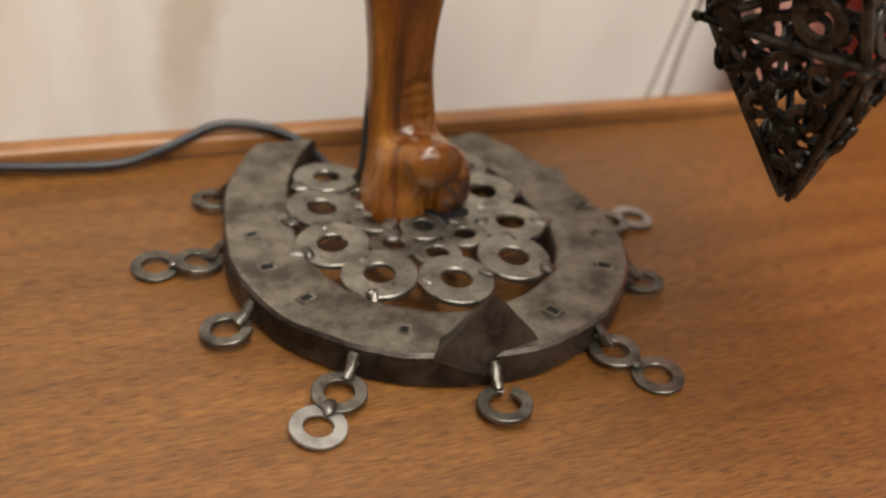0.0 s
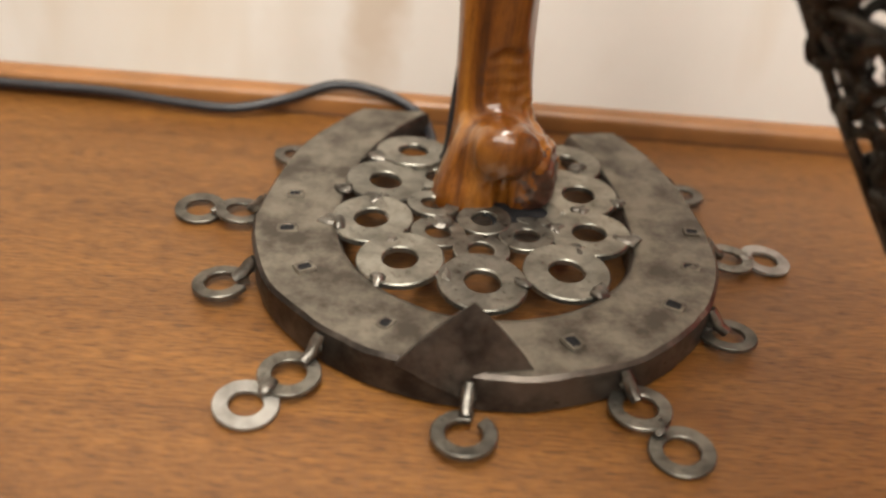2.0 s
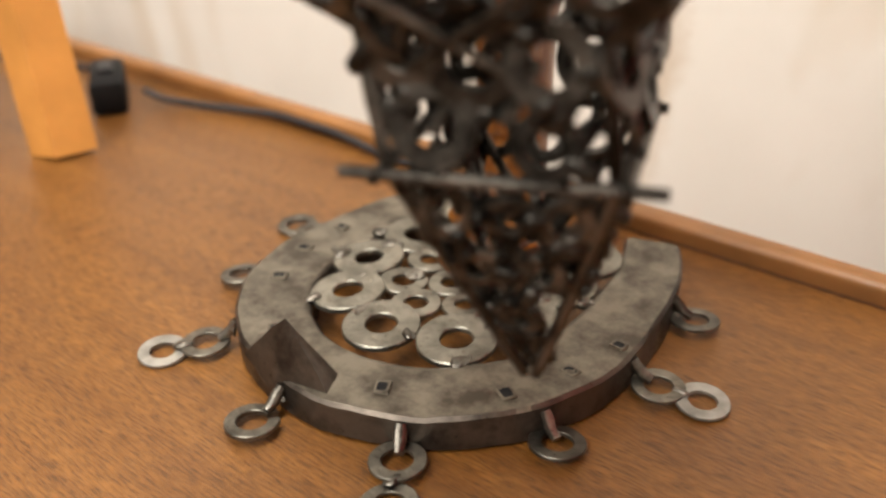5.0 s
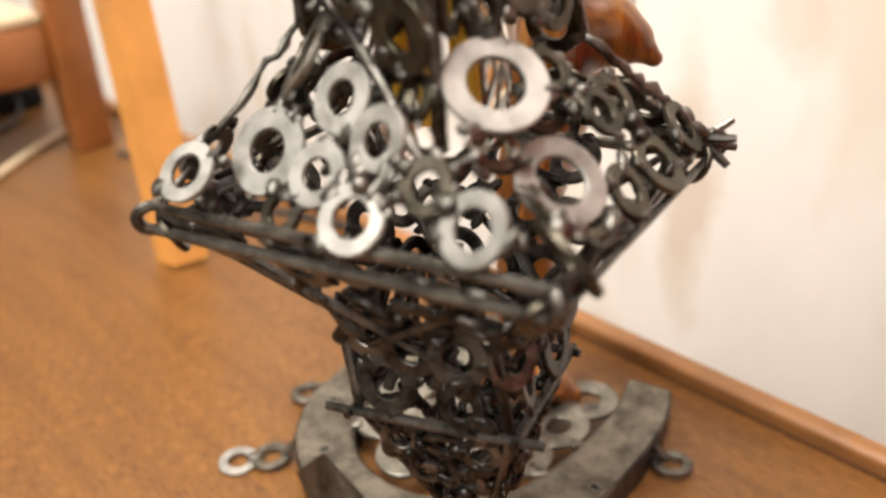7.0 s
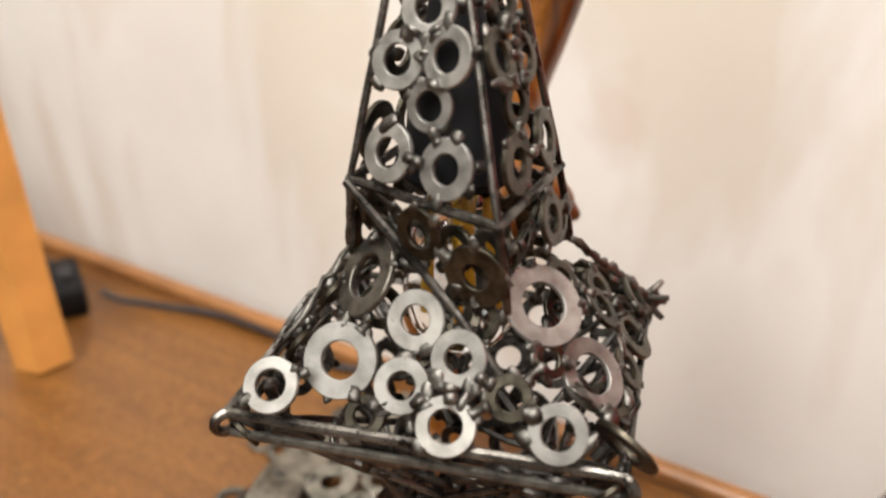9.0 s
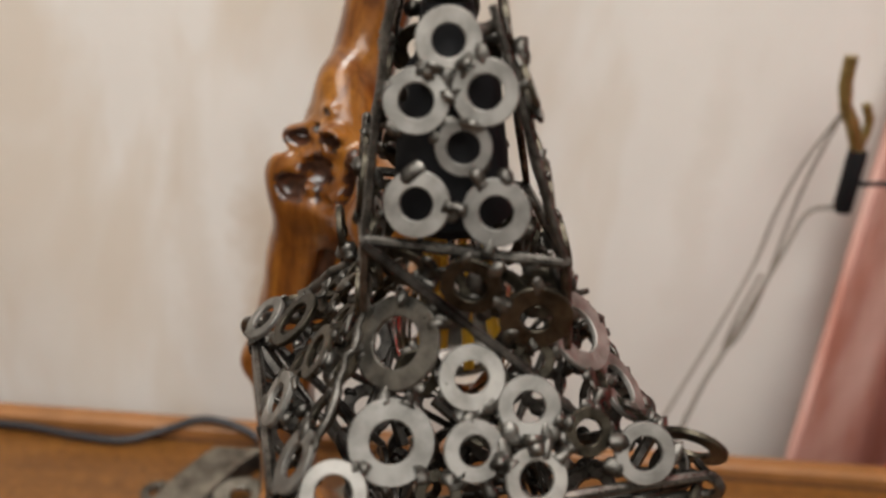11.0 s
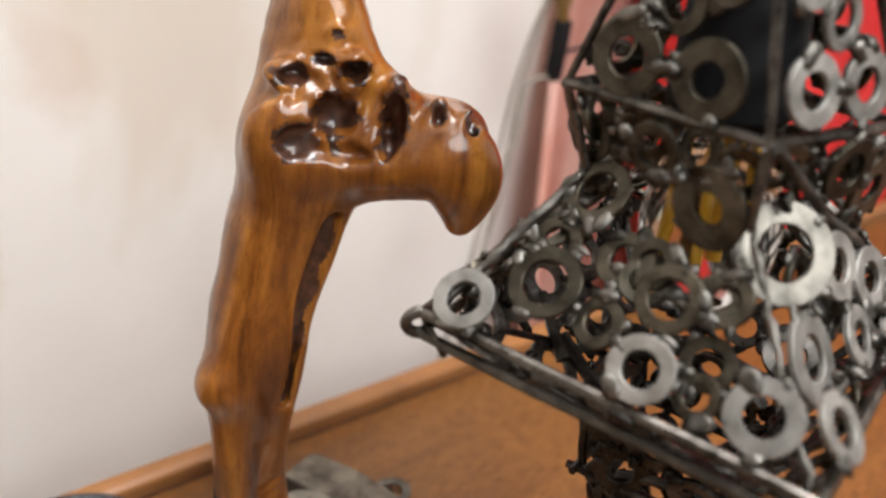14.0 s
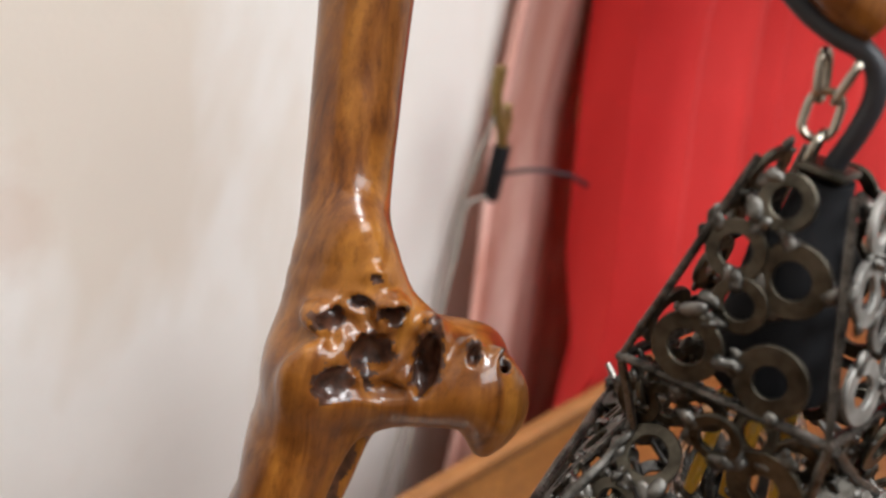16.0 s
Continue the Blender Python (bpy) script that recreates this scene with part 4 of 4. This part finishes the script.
bm = bmesh.new()
sweep(bm, [on_axis(z) for z in (0.208, 0.211, 0.245, 0.250, 0.262)], [0.0125, 0.0150, 0.0120, 0.008, 0.006], 24)
part("bulb_socket", bm, BLACK_PLASTIC, shade, "black plastic bulb socket")
bm = bmesh.new()
prof = smooth_path([(0.209, 0.0085), (0.203, 0.0095), (0.195, 0.0135), (0.185, 0.0165), (0.176, 0.0168), (0.167, 0.0145), (0.161, 0.0095), (0.159, 0.003)], 4)
sweep(bm, [on_axis(p[0]) for p in prof], [p[1] for p in prof], 28)
bulb = part("bulb", bm, GLASS, shade, "clear glass bulb, unlit")
for k in range(4):
    a = Vector((math.cos(k * 1.571 + 0.4), math.sin(k * 1.571 + 0.4), 0))
    bm = bmesh.new()
    rod(bm, Vector(on_axis(0.204)) + a * 0.0055, Vector(on_axis(0.172)) + a * 0.0066, 0.0012, 8)
    part("filament", bm, FILAMENT, bulb, "yellow strip filament")


def torus_link(m, long=0.010, wide=0.0065, r=0.0011):
    bm = bmesh.new()
    pts = []
    for i in range(28):
        a = 2 * math.pi * i / 28
        x, z = wide / 2 * math.cos(a), (long - wide) / 2 * (1 if math.sin(a) > 0 else -1) + wide / 2 * math.sin(a)
        pts.append(m @ Vector((x, 0, z)))
    rings = []
    for i, p in enumerate(pts):
        d = (pts[(i + 1) % 28] - pts[i - 1]).normalized()
        s = (m.to_3x3() @ Vector((0, 1, 0))).normalized()
        o = d.cross(s)
        rings.append([bm.verts.new(p + (s * math.cos(t) + o * math.sin(t)) * r) for t in (k * math.pi / 4 for k in range(8))])
    for i in range(28):
        A, B = rings[i], rings[(i + 1) % 28]
        for k in range(8):
            bm.faces.new((A[k], A[(k + 1) % 8], B[(k + 1) % 8], B[k]))
    return bm


chain = tagged(new("chain"), "short steel chain from which the lampshade hangs", "chain")
chain.matrix_world = pose(SX, SY, 0)
for x, y, z, tilt, turn in ((-0.0075, 0.0120, 0.2660, 8, 10), (-0.0075, 0.0130, 0.2745, -10, -68), (-0.0078, 0.0158, 0.2825, -14, 6), (-0.0070, 0.0105, 0.2830, 12, 14)):
    part("link", torus_link(pose(x, y, z, tilt, 0, turn), 0.0105, 0.0068, 0.001), CHAIN_STEEL, chain)

# ---- cords ----
cord = tagged(new("flex"), "black rubber mains flex with in-line switch lying along the table", "flex")
bm = bmesh.new()
pts = smooth_path([(-0.0075, 0.053, 0.078), (-0.0092, 0.0520, 0.06), (-0.0112, 0.0490, 0.035), (-0.0130, 0.0500, 0.014), (-0.0175, 0.066, 0.006), (-0.0193, 0.083, 0.0045), (-0.024, 0.0975, 0.0055), (-0.037, 0.104, 0.010),
                   (-0.057, 0.1065, 0.0115), (-0.077, 0.1015, 0.006), (-0.095, 0.0955, 0.0035), (-0.1175, 0.0965, 0.0035), (-0.1456, 0.1005, 0.004), (-0.17, 0.101, 0.004), (-0.195, 0.1000, 0.004), (-0.238, 0.0880, 0.0035), (-0.262, 0.0790, 0.005), (-0.272, 0.0750, 0.009)], 8)
sweep(bm, pts, [0.0020] * len(pts), 10)
part("cable", bm, BLACK_RUBBER, cord)
bm = bmesh.new()
box(bm, (-0.026, -0.0095, 0), (0.026, 0.0095, 0.019), 0.0035)
switch = part("switch_box", bm, BLACK_PLASTIC, cord, "black plastic in-line switch")
switch.matrix_local = pose(-0.294, 0.0665, 0.0, 0, 0, 148)
bm = bmesh.new()
pts = smooth_path([(-0.316, 0.0810, 0.009), (-0.335, 0.0880, 0.005), (-0.38, 0.085, 0.003), (-0.45, 0.06, 0.003)], 8)
sweep(bm, pts, [0.0020] * len(pts), 10)
part("cable", bm, BLACK_RUBBER, cord)
bm = bmesh.new()
box(bm, (-0.008, -0.004, 0.0188), (0.008, 0.004, 0.0215), 0.001)
part("rocker", bm, BLACK_RUBBER, switch)
shade_cord = tagged(new("shade_cord"), "glossy black cord entering the top of the lampshade", "cord")
bm = bmesh.new()
pts = smooth_path([(0.0610, -0.0432, 0.258), (0.0615, -0.0445, 0.266), (0.0615, -0.0462, 0.2735), (0.0615, -0.0468, 0.281), (0.0612, -0.0452, 0.2865), (0.0605, -0.0410, 0.2898), (0.0600, -0.0340, 0.2915), (0.0590, -0.026, 0.2950), (0.0575, -0.016, 0.3020), (0.0560, -0.004, 0.3130), (0.0550, 0.012, 0.3260)], 8)
sweep(bm, pts, [0.0024] * len(pts), 12)
part("cable", bm, BLACK_RUBBER, shade_cord)

# ---- beyond the table ----
curtain = tagged(new("curtain"), "bright red cloth curtain hanging in soft folds", "curtain")
bm = bmesh.new()
rows, cols = 52, 320
grid = []
for j in range(rows + 1):
    z = -0.72 + 2.6 * j / rows
    lean, open_ = min(max(z, 0.0), 0.22), min(max(z / 0.06, 0.0), 1.0)
    edge, depth = 0.290 + 0.190 * lean, 0.1245 if z <= 0 else 0.110 + 0.32 * lean
    grid.append([bm.verts.new((edge + 1.3 * i / cols, depth + (0.008 + 0.020 * open_) * math.cos(i * 0.34 + 1.3 * math.sin(i * 0.105 + 0.8 * z) - 2.3) * (0.8 + 0.35 * math.sin(i * 0.06 + 1)) + 0.0015 * math.sin(i * 0.7 + z), z)) for i in range(cols + 1)])
for j in range(rows):
    for i in range(cols):
        bm.faces.new((grid[j][i], grid[j][i + 1], grid[j + 1][i + 1], grid[j + 1][i]))
bmesh.ops.solidify(bm, geom=bm.faces[:], thickness=0.002)
part("cloth", bm, RED_CLOTH, curtain)
drape = tagged(new("drape"), "reddish brown cloth drape hanging beside the red curtain", "drape")
bm = bmesh.new()
grid = []
for j in range(59):
    z = -0.75 + 0.05 * j
    lean = min(max(z, -0.05), 0.155)
    grid.append([bm.verts.new((0.2794 + 0.113 * lean + 0.16 * f, 0.190 + 0.22 * lean - 0.010 * math.sin(math.pi * min(1, 2.4 * f)) + 0.0030 * math.sin(26 * f + 0.4), z)) for f in (i / 40 for i in range(41))])
for lower, upper in zip(grid, grid[1:]):
    for i in range(40):
        bm.faces.new((lower[i], lower[i + 1], upper[i + 1], upper[i]))
bmesh.ops.solidify(bm, geom=bm.faces[:], thickness=0.003)
part("cloth", bm, DRAPE_CLOTH, drape)
bm = bmesh.new()
sweep(bm, [(0.2794 + 0.113 * c, 0.1905 + 0.22 * c, z) for c, z in ((min(max(-0.75 + 0.05 * j, -0.05), 0.155), -0.75 + 0.05 * j) for j in range(59))], [0.0032] * 59, 8, noise_amp=0.2, noise_scale=30)
part("hem", bm, DRAPE_CLOTH, drape, "rolled hem along the drape's edge")

easel = tagged(new("easel"), "orange varnished wooden easel leg leaning on the table", "easel")
for a, b, w, nm in (((-0.2440, 0.0090, 0.0), (-0.3240, 0.0330, 0.36), 0.0165, "leg"),):
    bm = bmesh.new()
    sweep(bm, [Vector(a).lerp(Vector(b), i / 4) for i in range(5)], [w] * 5, 4, flat=0.75)
    for v in bm.verts:
        v.co.z = max(v.co.z, 0.0)
    part(nm, bm, CHAIR_WOOD, easel)
stand = tagged(new("wooden_stand"), "brown-orange wooden stand with a thick crossbar", "stand")
for lo, hi, nm, mat in (((-0.512, 0.043, 0.0), (-0.482, 0.073, 0.36), "upright", STAND_WOOD), ((-0.512, -0.17, 0.058), (-0.492, 0.043, 0.102), "crossbar", STAND_WOOD),
                        ((-0.66, -0.17, 0.102), (-0.492, 0.043, 0.110), "shelf", CREAM_PAINT), ((-0.512, -0.20, 0.0), (-0.482, -0.17, 0.36), "upright", STAND_WOOD)):
    bm = bmesh.new()
    box(bm, lo, hi, 0.003)
    part(nm, bm, mat, stand)
wire = tagged(new("cream_wire"), "thin cream-coloured wire lying loose on the table", "wire")
bm = bmesh.new()
p = smooth_path([(-0.38, -0.13, 0.003), (-0.43, -0.075, 0.003), (-0.474, -0.027, 0.003), (-0.508, 0.010, 0.003), (-0.538, 0.050, 0.003), (-0.575, 0.090, 0.003)], 6)
sweep(bm, p, [0.003] * len(p), 8)
part("strand", bm, CREAM_PAINT, wire)
adapter = tagged(new("power_adapter"), "black plastic power adapter lying on the table", "adapter")
adapter.location = (-0.01, 0.05, 0)
bm = bmesh.new()
box(bm, (-0.69, -0.02, 0.0), (-0.63, 0.025, 0.028), 0.005)
part("case", bm, BLACK_PLASTIC, adapter)
bm = bmesh.new()
p = smooth_path([(-0.632, 0.0, 0.014), (-0.61, -0.006, 0.006), (-0.585, -0.03, 0.003), (-0.58, -0.08, 0.003), (-0.60, -0.13, 0.003)], 5)
sweep(bm, p, [0.0025] * len(p), 8)
part("lead", bm, BLACK_RUBBER, adapter)

plug = tagged(new("wall_plug"), "black plug with brass tips and loose wires hanging on the wall", "plug")
plug.location = (-0.004, -0.003, 0.010)
bm = bmesh.new()
box(bm, (0.2695, 0.194, 0.100), (0.2785, 0.203, 0.137), 0.0025)
part("plug_body", bm, BLACK_PLASTIC, plug)
for pts, r, mat, name in ((((0.274, 0.198, 0.134), (0.268, 0.198, 0.148), (0.262, 0.199, 0.158), (0.259, 0.200, 0.172), (0.2585, 0.200, 0.184)), 0.0035, BRASS, "brass_tip"),
                          (((0.274, 0.199, 0.136), (0.276, 0.200, 0.150), (0.272, 0.200, 0.160)), 0.0025, BRASS, "brass_tip"),
                          (((0.274, 0.197, 0.104), (0.259, 0.203, 0.097), (0.247, 0.194, 0.075), (0.235, 0.186, 0.048), (0.222, 0.177, 0.02), (0.2105, 0.169, -0.005), (0.198, 0.160, -0.06), (0.195, 0.160, -0.20)), 0.0014, GREY_WIRE, "wire"),
                          (((0.262, 0.199, 0.158), (0.247, 0.196, 0.128), (0.238, 0.193, 0.100), (0.232, 0.190, 0.070), (0.214, 0.176, 0.03), (0.196, 0.165, -0.01), (0.180, 0.158, -0.06), (0.172, 0.158, -0.20)), 0.0010, GREY_WIRE, "wire"),
                          (((0.262, 0.199, 0.158), (0.252, 0.198, 0.120), (0.246, 0.196, 0.085), (0.240, 0.190, 0.055), (0.232, 0.184, 0.030), (0.222, 0.177, 0.022), (0.226, 0.180, 0.042), (0.236, 0.187, 0.066)), 0.0010, GREY_WIRE, "wire"),
                          (((0.277, 0.196, 0.118), (0.288, 0.186, 0.123), (0.300, 0.178, 0.1235), (0.3142, 0.171, 0.1205), (0.325, 0.166, 0.115)), 0.0014, BLACK_RUBBER, "wire")):
    bm = bmesh.new()
    p = smooth_path(pts, 6)
    sweep(bm, p, [r] * len(p), 8, noise_amp=0.25 if mat is BRASS else 0, noise_scale=300)
    part(name, bm, mat, plug)
stick = tagged(new("hanging_stick"), "thin dark stick hanging beside the red curtain", "stick")
bm = bmesh.new()
sweep(bm, [(0.358, 0.2050 + 0.020 * i / 6, 0.165 + 0.13 * i / 6) for i in range(7)], [0.0032, 0.0045] + [0.0042] * 5, 10, noise_amp=0.15, noise_scale=200)
part("shaft", bm, DARK_WOOD_AND_SHADE, stick)
bm = bmesh.new()
sweep(bm, [(0.358, 0.2020, 0.146), (0.358, 0.2035, 0.156), (0.358, 0.2050, 0.167)], [0.0022, 0.004, 0.0036], 10)
part("tip", bm, BRASS, stick, "dull golden tip")
